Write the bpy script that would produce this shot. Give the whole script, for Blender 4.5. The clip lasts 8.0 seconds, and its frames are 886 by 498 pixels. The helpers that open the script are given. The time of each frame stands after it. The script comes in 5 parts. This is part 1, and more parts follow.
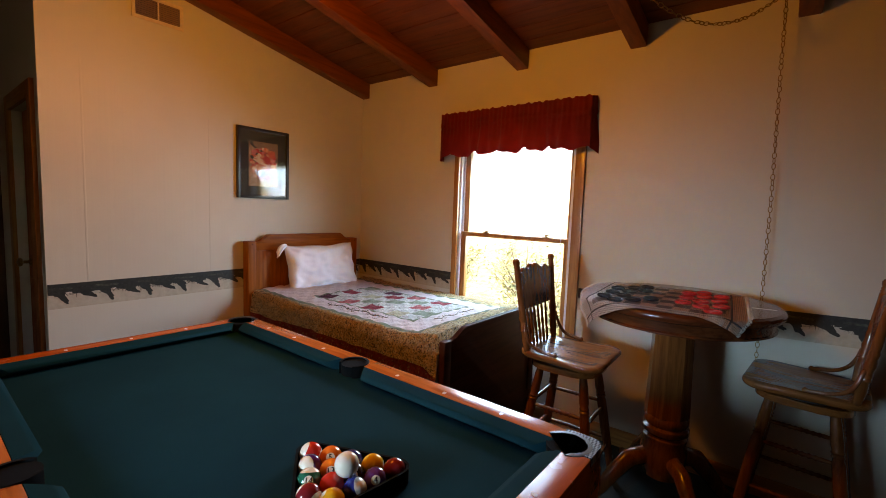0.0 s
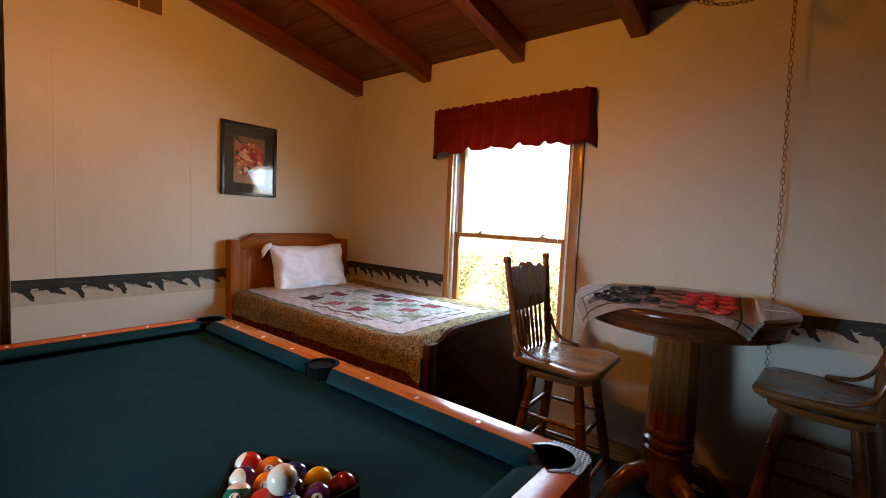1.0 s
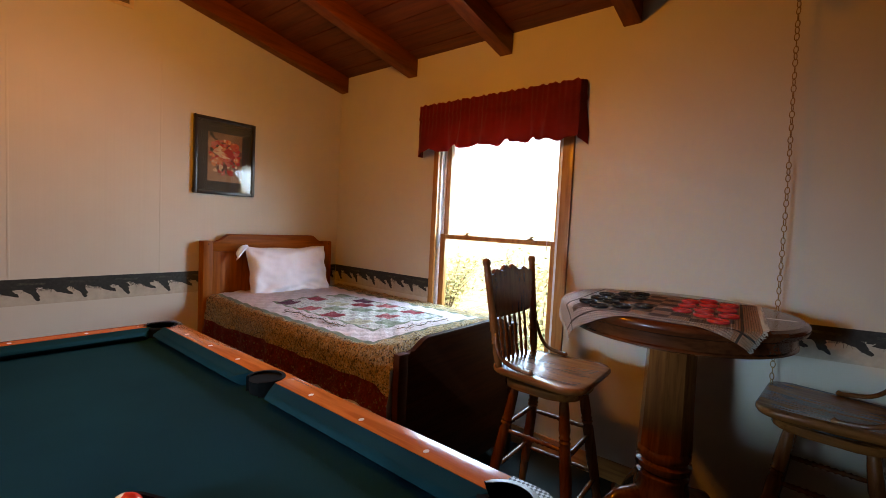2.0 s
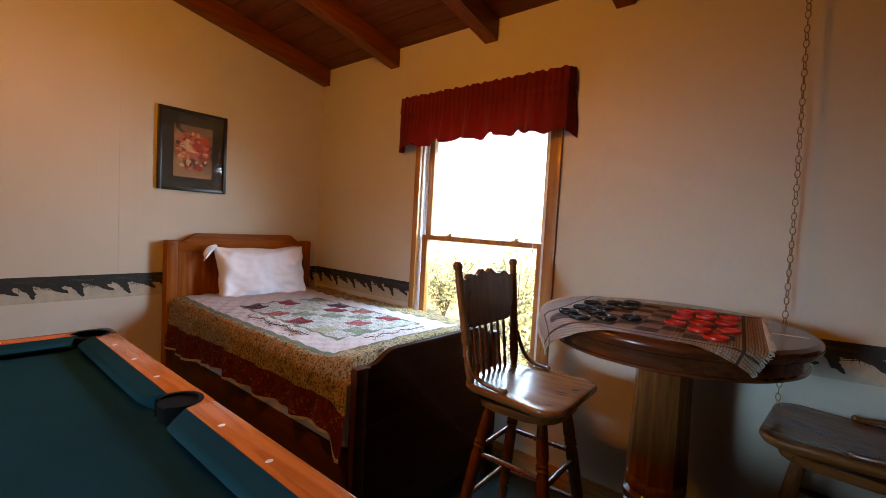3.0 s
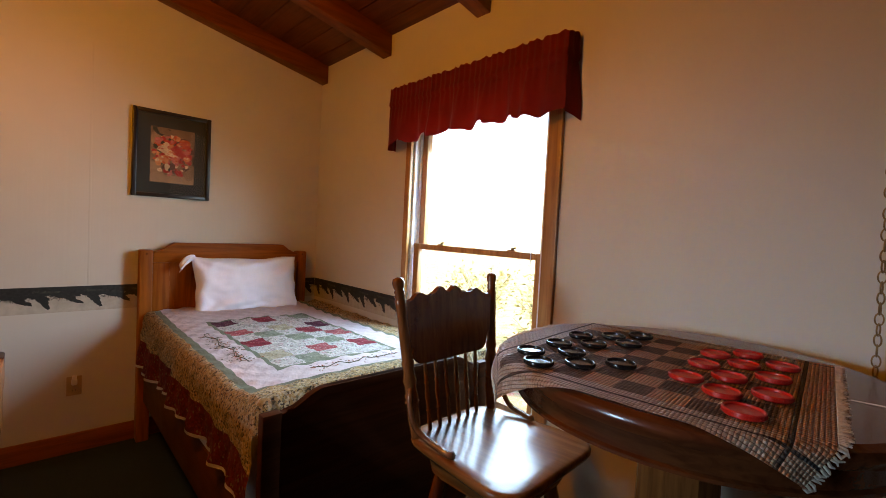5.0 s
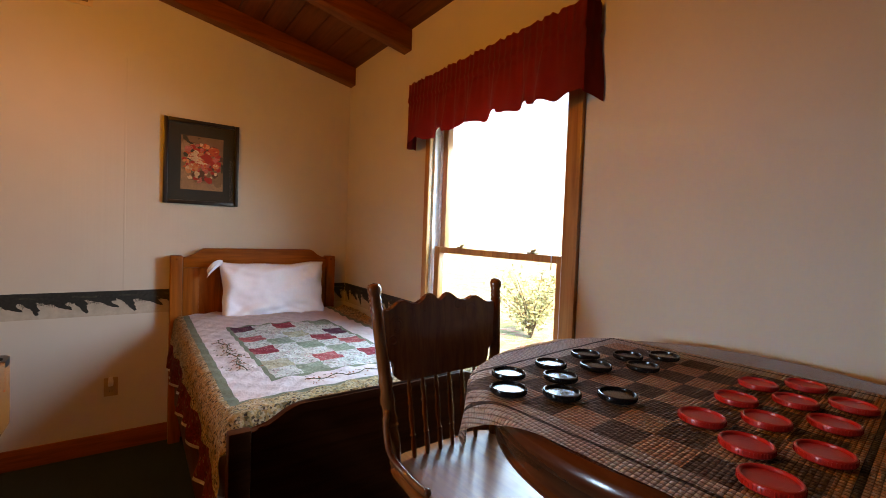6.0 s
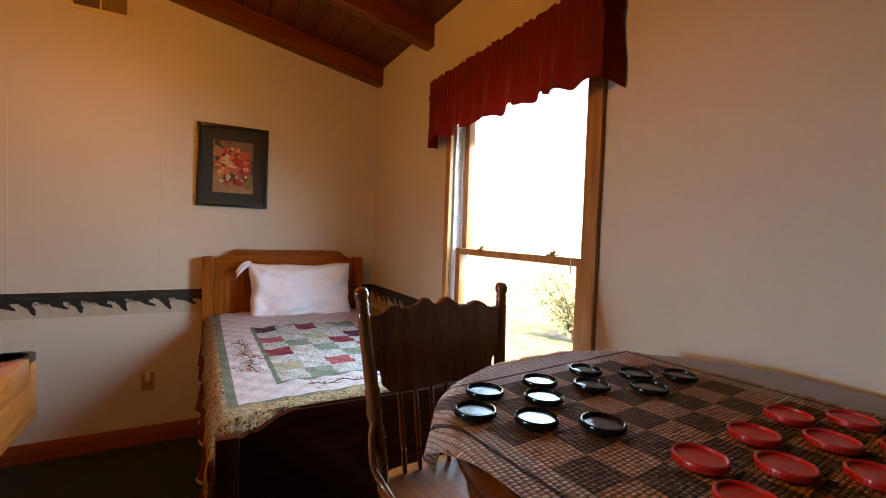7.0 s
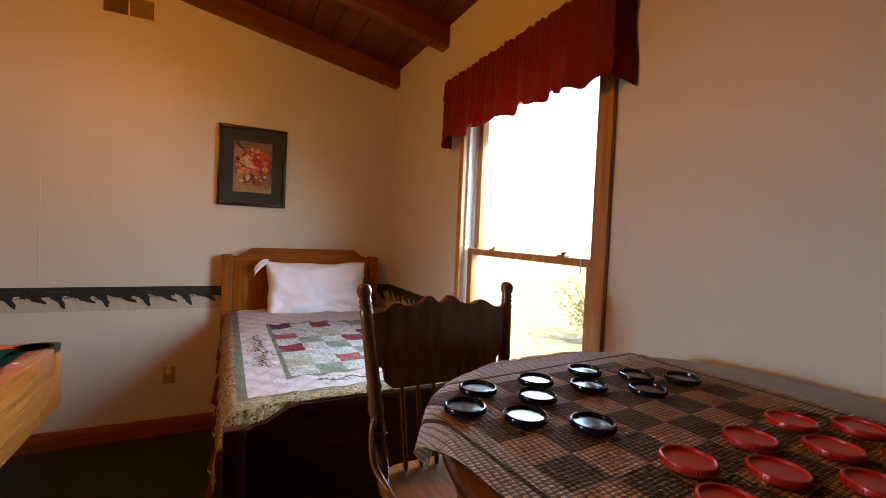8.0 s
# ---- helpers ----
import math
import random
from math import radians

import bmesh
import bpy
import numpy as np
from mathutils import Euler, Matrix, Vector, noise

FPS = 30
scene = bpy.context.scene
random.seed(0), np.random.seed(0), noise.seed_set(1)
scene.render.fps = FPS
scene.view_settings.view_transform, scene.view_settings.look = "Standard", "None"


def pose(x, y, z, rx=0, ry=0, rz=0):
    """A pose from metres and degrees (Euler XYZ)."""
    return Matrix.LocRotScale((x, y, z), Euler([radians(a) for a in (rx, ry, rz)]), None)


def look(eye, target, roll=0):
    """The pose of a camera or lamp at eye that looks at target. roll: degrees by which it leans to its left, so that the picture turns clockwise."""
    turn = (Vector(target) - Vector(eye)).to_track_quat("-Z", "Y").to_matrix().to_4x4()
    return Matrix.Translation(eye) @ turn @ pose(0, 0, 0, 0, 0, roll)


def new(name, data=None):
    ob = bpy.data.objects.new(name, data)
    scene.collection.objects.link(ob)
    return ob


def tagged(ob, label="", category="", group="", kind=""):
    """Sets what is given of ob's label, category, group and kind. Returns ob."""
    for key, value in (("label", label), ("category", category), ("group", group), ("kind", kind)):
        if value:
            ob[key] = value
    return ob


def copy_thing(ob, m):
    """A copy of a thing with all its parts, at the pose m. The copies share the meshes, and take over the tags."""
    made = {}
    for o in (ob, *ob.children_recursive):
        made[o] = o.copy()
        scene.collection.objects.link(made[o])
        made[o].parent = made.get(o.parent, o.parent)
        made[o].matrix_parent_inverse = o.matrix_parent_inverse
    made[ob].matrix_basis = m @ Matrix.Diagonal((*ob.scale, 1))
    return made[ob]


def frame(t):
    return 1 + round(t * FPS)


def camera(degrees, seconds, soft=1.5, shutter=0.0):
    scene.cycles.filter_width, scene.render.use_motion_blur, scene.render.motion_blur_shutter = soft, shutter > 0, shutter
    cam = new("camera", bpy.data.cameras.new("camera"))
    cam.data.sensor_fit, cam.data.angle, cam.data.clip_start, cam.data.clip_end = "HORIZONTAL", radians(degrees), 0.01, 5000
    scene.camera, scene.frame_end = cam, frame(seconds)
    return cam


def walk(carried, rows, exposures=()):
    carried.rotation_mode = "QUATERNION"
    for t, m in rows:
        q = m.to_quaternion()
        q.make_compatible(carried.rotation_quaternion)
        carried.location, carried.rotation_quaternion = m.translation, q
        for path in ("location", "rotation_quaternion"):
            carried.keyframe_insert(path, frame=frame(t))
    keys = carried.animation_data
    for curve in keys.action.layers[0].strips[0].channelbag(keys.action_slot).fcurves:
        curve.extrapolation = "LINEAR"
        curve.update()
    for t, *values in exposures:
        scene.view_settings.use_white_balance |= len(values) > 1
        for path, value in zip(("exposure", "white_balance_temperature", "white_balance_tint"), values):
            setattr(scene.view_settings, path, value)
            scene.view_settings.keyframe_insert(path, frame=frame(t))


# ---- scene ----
cam = camera(91.2, 8.0, soft=0.9)
METRES, EYE, TILT, LEAN, TURN = 1.6, 1.384, 0.0, 0.0, 38.2
ROWS = [
    (0.0, 0.0, 0.0, 0.0, 0.19, -5.24, -2.12),
    (0.5, 0.0221, 0.0346, -0.0257, 0.41, -4.53, -2.33),
    (1.0, 0.0504, 0.0847, -0.0452, 0.63, -3.96, -2.57),
    (1.5, 0.0886, 0.1329, -0.0562, 0.91, -3.51, -2.71),
    (3.0, 0.2089, 0.3051, -0.0617, 1.42, -3.05, -3.24),
    (3.5, 0.2662, 0.3702, -0.0602, 2.77, -2.97, -3.14),
    (4.0, 0.3221, 0.4339, -0.0598, 4.58, -2.71, -3.09),
    (4.5, 0.3613, 0.4973, -0.0568, 5.97, -2.47, -3.08),
    (6.0, 0.5157, 0.6842, -0.0614, 16.34, -1.89, -2.14),
    (6.5, 0.5538, 0.7345, -0.0593, 20.02, -2.01, -1.69),
    (7.0, 0.579, 0.7609, -0.0598, 22.56, -1.93, -1.99),
    (7.5, 0.5927, 0.7697, -0.061, 24.16, -1.9, -2.33),
    (8.0, 0.6046, 0.7699, -0.0638, 25.32, -1.82, -2.51),
]
walk(cam, [(t, pose(0, 0, EYE, TILT, LEAN, TURN) @ pose(METRES * x, METRES * y, METRES * z, 90 + pitch, roll, yaw)) for t, x, y, z, yaw, pitch, roll in ROWS],
     exposures=[(0.0, 2.48, 8300, 12), (8.0, 2.48, 8300, 12)])

# ---- light ----
world = bpy.data.worlds.new("sky")
scene.world = world
world.use_nodes = True
wn, wl = world.node_tree.nodes, world.node_tree.links
sky = wn.new("ShaderNodeTexSky")
sky.sky_type, sky.sun_disc = "NISHITA", False
sky.sun_elevation, sky.sun_rotation = radians(42), radians(97)
sky.air_density, sky.dust_density, sky.ozone_density = 1.0, 0.6, 2.0
wn["Background"].inputs["Strength"].default_value = 0.15
wl.new(sky.outputs[0], wn["Background"].inputs["Color"])
SUN_WAY = Vector((-math.sin(radians(97)) * math.cos(radians(42)), -math.cos(radians(97)) * math.cos(radians(42)), -math.sin(radians(42))))
sun = new("sun", bpy.data.lights.new("sun", "SUN"))
sun.data.energy, sun.data.angle, sun.data.color = 4.0, radians(10), (1.0, 0.95, 0.88)
sun.matrix_world = SUN_WAY.to_track_quat("-Z", "Y").to_matrix().to_4x4()
LAMP_AT = (-1.45, 0.85, 2.24)
lamp = new("lamp_bulb", bpy.data.lights.new("lamp_bulb", "POINT"))
lamp.data.energy, lamp.data.color, lamp.data.shadow_soft_size = 8.4, (1.0, 0.35, 0.013), 0.07
lamp.location = LAMP_AT


def skylight(name, at, target, wide, high, watts, spread):
    """An area lamp in an opening, standing for the sky outside it."""
    d = bpy.data.lights.new(name, "AREA")
    d.shape, d.size, d.size_y, d.energy, d.color, d.spread = "RECTANGLE", wide, high, watts, (0.37, 0.64, 1.0), radians(spread)
    new(name, d).matrix_world = look(at, target)


skylight("window_skylight", (-1.51, 2.98, 1.42), (-1.78, 1.70, 0.45), 0.84, 0.86, 10.0, 130)
skylight("rear_window_skylight", (-1.35, -2.16, 1.35), (-0.55, 2.6, 0.10), 0.55, 0.80, 1.75, 46)


# ---- materials ----
def material(name):
    m = bpy.data.materials.new(name)
    m.use_nodes = True
    n = m.node_tree.nodes
    return m, n, m.node_tree.links, n["Principled BSDF"]


def ramp(n, stops):
    r = n.new("ShaderNodeValToRGB")
    e = r.color_ramp.elements
    while len(e) < len(stops):
        e.new(0.5)
    for k, (p, c) in enumerate(stops):
        e[k].position, e[k].color = p, (*c, 1)
    return r


def coords(n, l, scale=(1, 1, 1), kind="Object", turn=(0, 0, 0)):
    tc, mp = n.new("ShaderNodeTexCoord"), n.new("ShaderNodeMapping")
    mp.inputs["Scale"].default_value, mp.inputs["Rotation"].default_value = scale, turn
    l.new(tc.outputs[kind], mp.inputs[0])
    return mp.outputs[0]


def noise_node(n, l, vec, scale, detail=4, rough=0.55):
    t = n.new("ShaderNodeTexNoise")
    t.inputs["Scale"].default_value, t.inputs["Detail"].default_value, t.inputs["Roughness"].default_value = scale, detail, rough
    l.new(vec, t.inputs["Vector"])
    return t.outputs["Fac"]


def bump(n, l, b, height, strength, distance):
    k = n.new("ShaderNodeBump")
    k.inputs["Strength"].default_value, k.inputs["Distance"].default_value = strength, distance
    l.new(height, k.inputs["Height"])
    l.new(k.outputs[0], b.inputs["Normal"])


def mix(n, l, fac, a, b, mode="MIX"):
    m = n.new("ShaderNodeMix")
    m.data_type, m.blend_type = "RGBA", mode
    for k, v in ((0, fac), (6, a), (7, b)):
        if isinstance(v, (int, float)):
            m.inputs[k].default_value = v
        elif isinstance(v, tuple):
            m.inputs[k].default_value = (*v, 1)
        else:
            l.new(v, m.inputs[k])
    return m.outputs[2]


def wood(name, dark, light, along="x", rough=0.35, coat=0.0, grain=1.0, vary=0.25):
    m, n, l, b = material(name)
    sc = {"x": (1.2, 16, 16), "y": (16, 1.2, 16), "z": (16, 16, 1.2)}[along]
    sc = tuple(v * grain for v in sc)
    v = coords(n, l, sc)
    a = noise_node(n, l, v, 1.6, 6, 0.6)
    w = n.new("ShaderNodeTexNoise")
    w.inputs["Scale"].default_value, w.inputs["Detail"].default_value, w.inputs["Distortion"].default_value = 5.5, 3, 0.6
    l.new(v, w.inputs["Vector"])
    r = ramp(n, [(0.3, dark), (0.7, light)])
    l.new(a, r.inputs[0])
    r2 = ramp(n, [(0.35, (0.62, 0.55, 0.5)), (0.55, (1, 1, 1))])
    l.new(w.outputs["Fac"], r2.inputs[0])
    c = mix(n, l, 0.7, r.outputs[0], r2.outputs[0], "MULTIPLY")
    oi = n.new("ShaderNodeObjectInfo")
    hs = n.new("ShaderNodeHueSaturation")
    mr = n.new("ShaderNodeMapRange")
    mr.inputs["To Min"].default_value, mr.inputs["To Max"].default_value = 1 - vary, 1 + vary
    l.new(oi.outputs["Random"], mr.inputs["Value"])
    l.new(mr.outputs[0], hs.inputs["Value"])
    l.new(c, hs.inputs["Color"])
    l.new(hs.outputs[0], b.inputs["Base Color"])
    rr = n.new("ShaderNodeMapRange")
    rr.inputs["To Min"].default_value, rr.inputs["To Max"].default_value = rough * 0.8, rough * 1.3
    l.new(noise_node(n, l, coords(n, l), 9, 3), rr.inputs["Value"])
    l.new(rr.outputs[0], b.inputs["Roughness"])
    b.inputs["Coat Weight"].default_value, b.inputs["Coat Roughness"].default_value = coat, 0.12
    b.inputs["Specular IOR Level"].default_value = 0.35
    bump(n, l, b, a, 0.12, 0.004)
    return m


def plain(name, col, rough=0.5, metal=0.0, scale=40, var=0.12, bumpy=0.1, dist=0.002, coat=0.0, sheen=0.0):
    m, n, l, b = material(name)
    v = coords(n, l)
    f = noise_node(n, l, v, scale, 4)
    g = noise_node(n, l, v, scale * 0.08, 3)
    lo, hi = tuple(c * (1 - var) for c in col), tuple(min(1, c * (1 + var)) for c in col)
    r = ramp(n, [(0.3, lo), (0.7, hi)])
    l.new(f, r.inputs[0])
    r2 = ramp(n, [(0.3, (1 - var, 1 - var, 1 - var)), (0.7, (1, 1, 1))])
    l.new(g, r2.inputs[0])
    l.new(mix(n, l, 1.0, r.outputs[0], r2.outputs[0], "MULTIPLY"), b.inputs["Base Color"])
    b.inputs["Roughness"].default_value, b.inputs["Metallic"].default_value = rough, metal
    b.inputs["Coat Weight"].default_value, b.inputs["Sheen Weight"].default_value = coat, sheen
    if bumpy:
        bump(n, l, b, f, bumpy, dist)
    return m


def wall_paint(name):
    """Cream paint over plywood panels: faint vertical grooves, roller texture, scuffs."""
    m, n, l, b = material(name)
    v = coords(n, l)
    fine = noise_node(n, l, v, 160, 3)
    big = noise_node(n, l, v, 1.3, 4)
    r = ramp(n, [(0.3, (0.505, 0.472, 0.39)), (0.7, (0.575, 0.542, 0.455))])
    l.new(big, r.inputs[0])
    l.new(r.outputs[0], b.inputs["Base Color"])
    b.inputs["Roughness"].default_value = 0.5
    streak = noise_node(n, l, coords(n, l, (26, 26, 0.35)), 1.0, 3)
    mx = n.new("ShaderNodeMath")
    mx.operation = "MULTIPLY_ADD"
    mx.inputs[1].default_value = 0.25
    l.new(fine, mx.inputs[0])
    l.new(streak, mx.inputs[2])
    bump(n, l, b, mx.outputs[0], 0.25, 0.003)
    return m


def carpet(name, lo, hi):
    m, n, l, b = material(name)
    v = coords(n, l)
    f = noise_node(n, l, v, 260, 3)
    g = noise_node(n, l, v, 3, 4)
    r = ramp(n, [(0.3, lo), (0.7, hi)])
    l.new(f, r.inputs[0])
    r2 = ramp(n, [(0.3, (0.7, 0.7, 0.7)), (0.7, (1, 1, 1))])
    l.new(g, r2.inputs[0])
    l.new(mix(n, l, 1.0, r.outputs[0], r2.outputs[0], "MULTIPLY"), b.inputs["Base Color"])
    b.inputs["Roughness"].default_value = 0.95
    bump(n, l, b, f, 0.7, 0.006)
    return m


def felt(name):
    m, n, l, b = material(name)
    v = coords(n, l)
    f = noise_node(n, l, v, 420, 2)
    g = noise_node(n, l, v, 2.2, 5)
    r = ramp(n, [(0.3, (0.0016, 0.024, 0.033)), (0.7, (0.0030, 0.038, 0.051))])
    l.new(g, r.inputs[0])
    s = n.new("ShaderNodeTexVoronoi")
    s.inputs["Scale"].default_value = 5
    l.new(v, s.inputs["Vector"])
    r2 = ramp(n, [(0.0, (1.7, 1.7, 1.7)), (0.03, (1, 1, 1))])
    l.new(s.outputs["Distance"], r2.inputs[0])
    l.new(mix(n, l, 0.5, r.outputs[0], r2.outputs[0], "MULTIPLY"), b.inputs["Base Color"])
    b.inputs["Roughness"].default_value, b.inputs["Sheen Weight"].default_value = 0.95, 0.0
    b.inputs["Specular IOR Level"].default_value = 0.08
    bump(n, l, b, f, 0.3, 0.001)
    return m


def print_cloth(name, stops, scale, rough=0.9, dist=0.004, quilting=55):
    """Small-flowered cotton: blotches of several colours with quilting puckers."""
    m, n, l, b = material(name)
    v = coords(n, l)
    s = n.new("ShaderNodeTexVoronoi")
    s.inputs["Scale"].default_value = scale
    l.new(v, s.inputs["Vector"])
    sep = n.new("ShaderNodeSeparateColor")
    l.new(s.outputs["Color"], sep.inputs[0])
    r = ramp(n, stops)
    r.color_ramp.interpolation = "CONSTANT"
    l.new(sep.outputs[0], r.inputs[0])
    g = noise_node(n, l, v, quilting, 2)
    r2 = ramp(n, [(0.3, (0.72, 0.72, 0.72)), (0.6, (1, 1, 1))])
    l.new(g, r2.inputs[0])
    l.new(mix(n, l, 1.0, r.outputs[0], r2.outputs[0], "MULTIPLY"), b.inputs["Base Color"])
    b.inputs["Roughness"].default_value = rough
    bump(n, l, b, g, 0.7, dist)
    return m


def rug_weave(name, a, b_col, c_col):
    """Thick braided cotton: ribs both ways, yarns of three colours."""
    m, n, l, b = material(name)
    uv = coords(n, l, (1, 1, 1), "UV")
    sep = n.new("ShaderNodeSeparateXYZ")
    l.new(uv, sep.inputs[0])

    def rib(out, per, off=None):
        k = n.new("ShaderNodeMath")
        k.operation = "MULTIPLY"
        k.inputs[1].default_value = math.pi / per
        l.new(out, k.inputs[0])
        src = k.outputs[0]
        if off is not None:
            a_ = n.new("ShaderNodeMath")
            a_.operation = "ADD"
            l.new(src, a_.inputs[0])
            l.new(off, a_.inputs[1])
            src = a_.outputs[0]
        q = n.new("ShaderNodeMath")
        q.operation = "SINE"
        l.new(src, q.inputs[0])
        z = n.new("ShaderNodeMath")
        z.operation = "ABSOLUTE"
        l.new(q.outputs[0], z.inputs[0])
        return z.outputs[0]

    row = n.new("ShaderNodeMath")
    row.operation = "FLOOR"
    dv = n.new("ShaderNodeMath")
    dv.operation = "DIVIDE"
    dv.inputs[1].default_value = 0.0066
    l.new(sep.outputs[0], dv.inputs[0])
    l.new(dv.outputs[0], row.inputs[0])
    ph = n.new("ShaderNodeMath")
    ph.operation = "MULTIPLY"
    ph.inputs[1].default_value = 0.35
    l.new(row.outputs[0], ph.inputs[0])
    r1, r2 = rib(sep.outputs[0], 0.0066), rib(sep.outputs[1], 0.0090, ph.outputs[0])
    h = n.new("ShaderNodeMath")
    h.operation = "MULTIPLY"
    l.new(r1, h.inputs[0])
    l.new(r2, h.inputs[1])
    yarn = noise_node(n, l, coords(n, l, (60, 300, 1), "UV"), 1.0, 2)
    cr = ramp(n, [(0.35, a), (0.5, b_col), (0.62, c_col)])
    l.new(yarn, cr.inputs[0])
    # gaps between ribs darkened in the colour, as painted crease shade
    gap_shade = ramp(n, [(0.04, (0.34, 0.30, 0.28)), (0.32, (1, 1, 1))])
    l.new(h.outputs[0], gap_shade.inputs[0])
    l.new(mix(n, l, 1.0, cr.outputs[0], gap_shade.outputs[0], "MULTIPLY"), b.inputs["Base Color"])
    b.inputs["Roughness"].default_value = 0.95
    bump(n, l, b, h.outputs[0], 1.0, 0.004)
    return m


def glass(name):
    m, n, l, b = material(name)
    out = n["Material Output"]
    t, g, f, x = n.new("ShaderNodeBsdfTransparent"), n.new("ShaderNodeBsdfGlossy"), n.new("ShaderNodeLayerWeight"), n.new("ShaderNodeMixShader")
    g.inputs["Roughness"].default_value = 0.01
    f.inputs["Blend"].default_value = 0.5
    p = n.new("ShaderNodeMath")
    p.operation = "POWER"
    p.inputs[1].default_value = 5.0
    q = n.new("ShaderNodeMath")
    q.operation = "MULTIPLY_ADD"
    q.inputs[1].default_value, q.inputs[2].default_value = 0.9, 0.04
    l.new(f.outputs["Facing"], p.inputs[0])
    l.new(p.outputs[0], q.inputs[0])
    l.new(q.outputs[0], x.inputs[0])
    l.new(t.outputs[0], x.inputs[1])
    l.new(g.outputs[0], x.inputs[2])
    l.new(x.outputs[0], out.inputs[0])
    return m


def sheer(name, col, thin):
    """Cloth that lets some daylight through."""
    m, n, l, b = material(name)
    v = coords(n, l)
    f = noise_node(n, l, coords(n, l, (300, 300, 300)), 1, 2)
    g = noise_node(n, l, v, 9, 3)
    r = ramp(n, [(0.3, tuple(c * 0.75 for c in col)), (0.7, col)])
    l.new(g, r.inputs[0])
    l.new(r.outputs[0], b.inputs["Base Color"])
    b.inputs["Roughness"].default_value, b.inputs["Sheen Weight"].default_value = 0.75, 0.1
    bump(n, l, b, f, 0.3, 0.001)
    t, x = n.new("ShaderNodeBsdfTranslucent"), n.new("ShaderNodeMixShader")
    l.new(r.outputs[0], t.inputs[0])
    x.inputs[0].default_value = thin
    l.new(b.outputs[0], x.inputs[1])
    l.new(t.outputs[0], x.inputs[2])
    l.new(x.outputs[0], n["Material Output"].inputs[0])
    return m


M_WALL = wall_paint("cream_wall_paint")
M_CARPET = carpet("dark_green_carpet", (0.006, 0.014, 0.014), (0.016, 0.034, 0.034))
M_CEIL = wood("stained_ceiling_board", (0.066, 0.011, 0.003), (0.15, 0.033, 0.006), "x", 0.5, 0.1, 0.5)
M_BEAM = wood("stained_beam", (0.10, 0.018, 0.004), (0.23, 0.054, 0.009), "y", 0.5, 0.1, 0.5, 0.08)
M_PINE = wood("honey_pine", (0.28, 0.115, 0.028), (0.48, 0.235, 0.068), "z", 0.38, 0.2, 0.6, 0.06)
M_PINE_X = wood("honey_pine_lengthways", (0.28, 0.115, 0.028), (0.48, 0.235, 0.068), "x", 0.38, 0.2, 0.6, 0.06)
M_DOOR = wood("reddish_pine_door", (0.26, 0.075, 0.020), (0.42, 0.130, 0.034), "z", 0.6, 0.0, 0.5, 0.08)
# made-up dark finish for the closing walls, keeps bounced light down
M_BOARD = wood("dark_wall_boards", (0.07, 0.028, 0.010), (0.14, 0.06, 0.022), "z", 0.5, 0.1, 0.5, 0.1)
M_BASE = wood("baseboard_wood", (0.20, 0.046, 0.012), (0.32, 0.085, 0.024), "y", 0.4, 0.2, 0.6, 0.05)
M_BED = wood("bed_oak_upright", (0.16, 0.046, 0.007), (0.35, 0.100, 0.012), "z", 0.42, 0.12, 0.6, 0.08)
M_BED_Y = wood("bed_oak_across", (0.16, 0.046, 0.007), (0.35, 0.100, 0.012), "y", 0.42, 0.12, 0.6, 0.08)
# rails and footboard: the bed oak darkened, their shade put into the colour
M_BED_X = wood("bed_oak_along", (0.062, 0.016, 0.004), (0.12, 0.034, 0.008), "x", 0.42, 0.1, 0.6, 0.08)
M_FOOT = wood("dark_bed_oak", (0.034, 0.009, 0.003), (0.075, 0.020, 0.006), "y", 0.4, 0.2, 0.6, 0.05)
M_OAK = wood("varnished_oak", (0.10, 0.029, 0.008), (0.22, 0.074, 0.020), "z", 0.22, 0.55, 0.9, 0.06)
M_OAK_X = wood("varnished_oak_flat", (0.14, 0.044, 0.011), (0.29, 0.105, 0.028), "x", 0.22, 0.1, 0.8, 0.05)
M_TABLE = wood("varnished_table_oak", (0.060, 0.015, 0.006), (0.13, 0.036, 0.012), "x", 0.22, 0.35, 0.8, 0.05)
M_RAIL = wood("orange_laminate_rail", (0.40, 0.105, 0.022), (0.58, 0.18, 0.042), "x", 0.2, 0.5, 0.7, 0.04)
M_RAIL_Y = wood("orange_laminate_rail_across", (0.36, 0.078, 0.014), (0.52, 0.130, 0.024), "y", 0.24, 0.0, 0.7, 0.04)
M_RAIL_Y.node_tree.nodes["Principled BSDF"].inputs["Specular IOR Level"].default_value = 0.15
M_FELT = felt("teal_felt")
for worn in (M_BED, M_BED_X, M_BED_Y, M_FOOT):      # the bed is oiled, hardly glossy
    pb = worn.node_tree.nodes["Principled BSDF"]
    pb.inputs["Specular IOR Level"].default_value, pb.inputs["Coat Weight"].default_value = 0.10, 0.0
M_BLACK = plain("black_plastic", (0.010, 0.010, 0.011), 0.35, scale=80)
M_STEEL = plain("grey_steel", (0.24, 0.23, 0.22), 0.48, 0.9, 60, 0.2)
M_TREAD, n_, l_, b_ = material("checkered_metal")
ck = n_.new("ShaderNodeTexChecker")
ck.inputs["Scale"].default_value = 1.0
ck.inputs["Color1"].default_value, ck.inputs["Color2"].default_value = (0.30, 0.29, 0.28, 1), (0.012, 0.012, 0.012, 1)
l_.new(coords(n_, l_, (170, 170, 3.1), turn=(0, 0, 0.6)), ck.inputs["Vector"])
l_.new(ck.outputs["Color"], b_.inputs["Base Color"])
b_.inputs["Roughness"].default_value, b_.inputs["Metallic"].default_value = 0.45, 0.6
bump(n_, l_, b_, ck.outputs["Fac"], 0.5, 0.002)
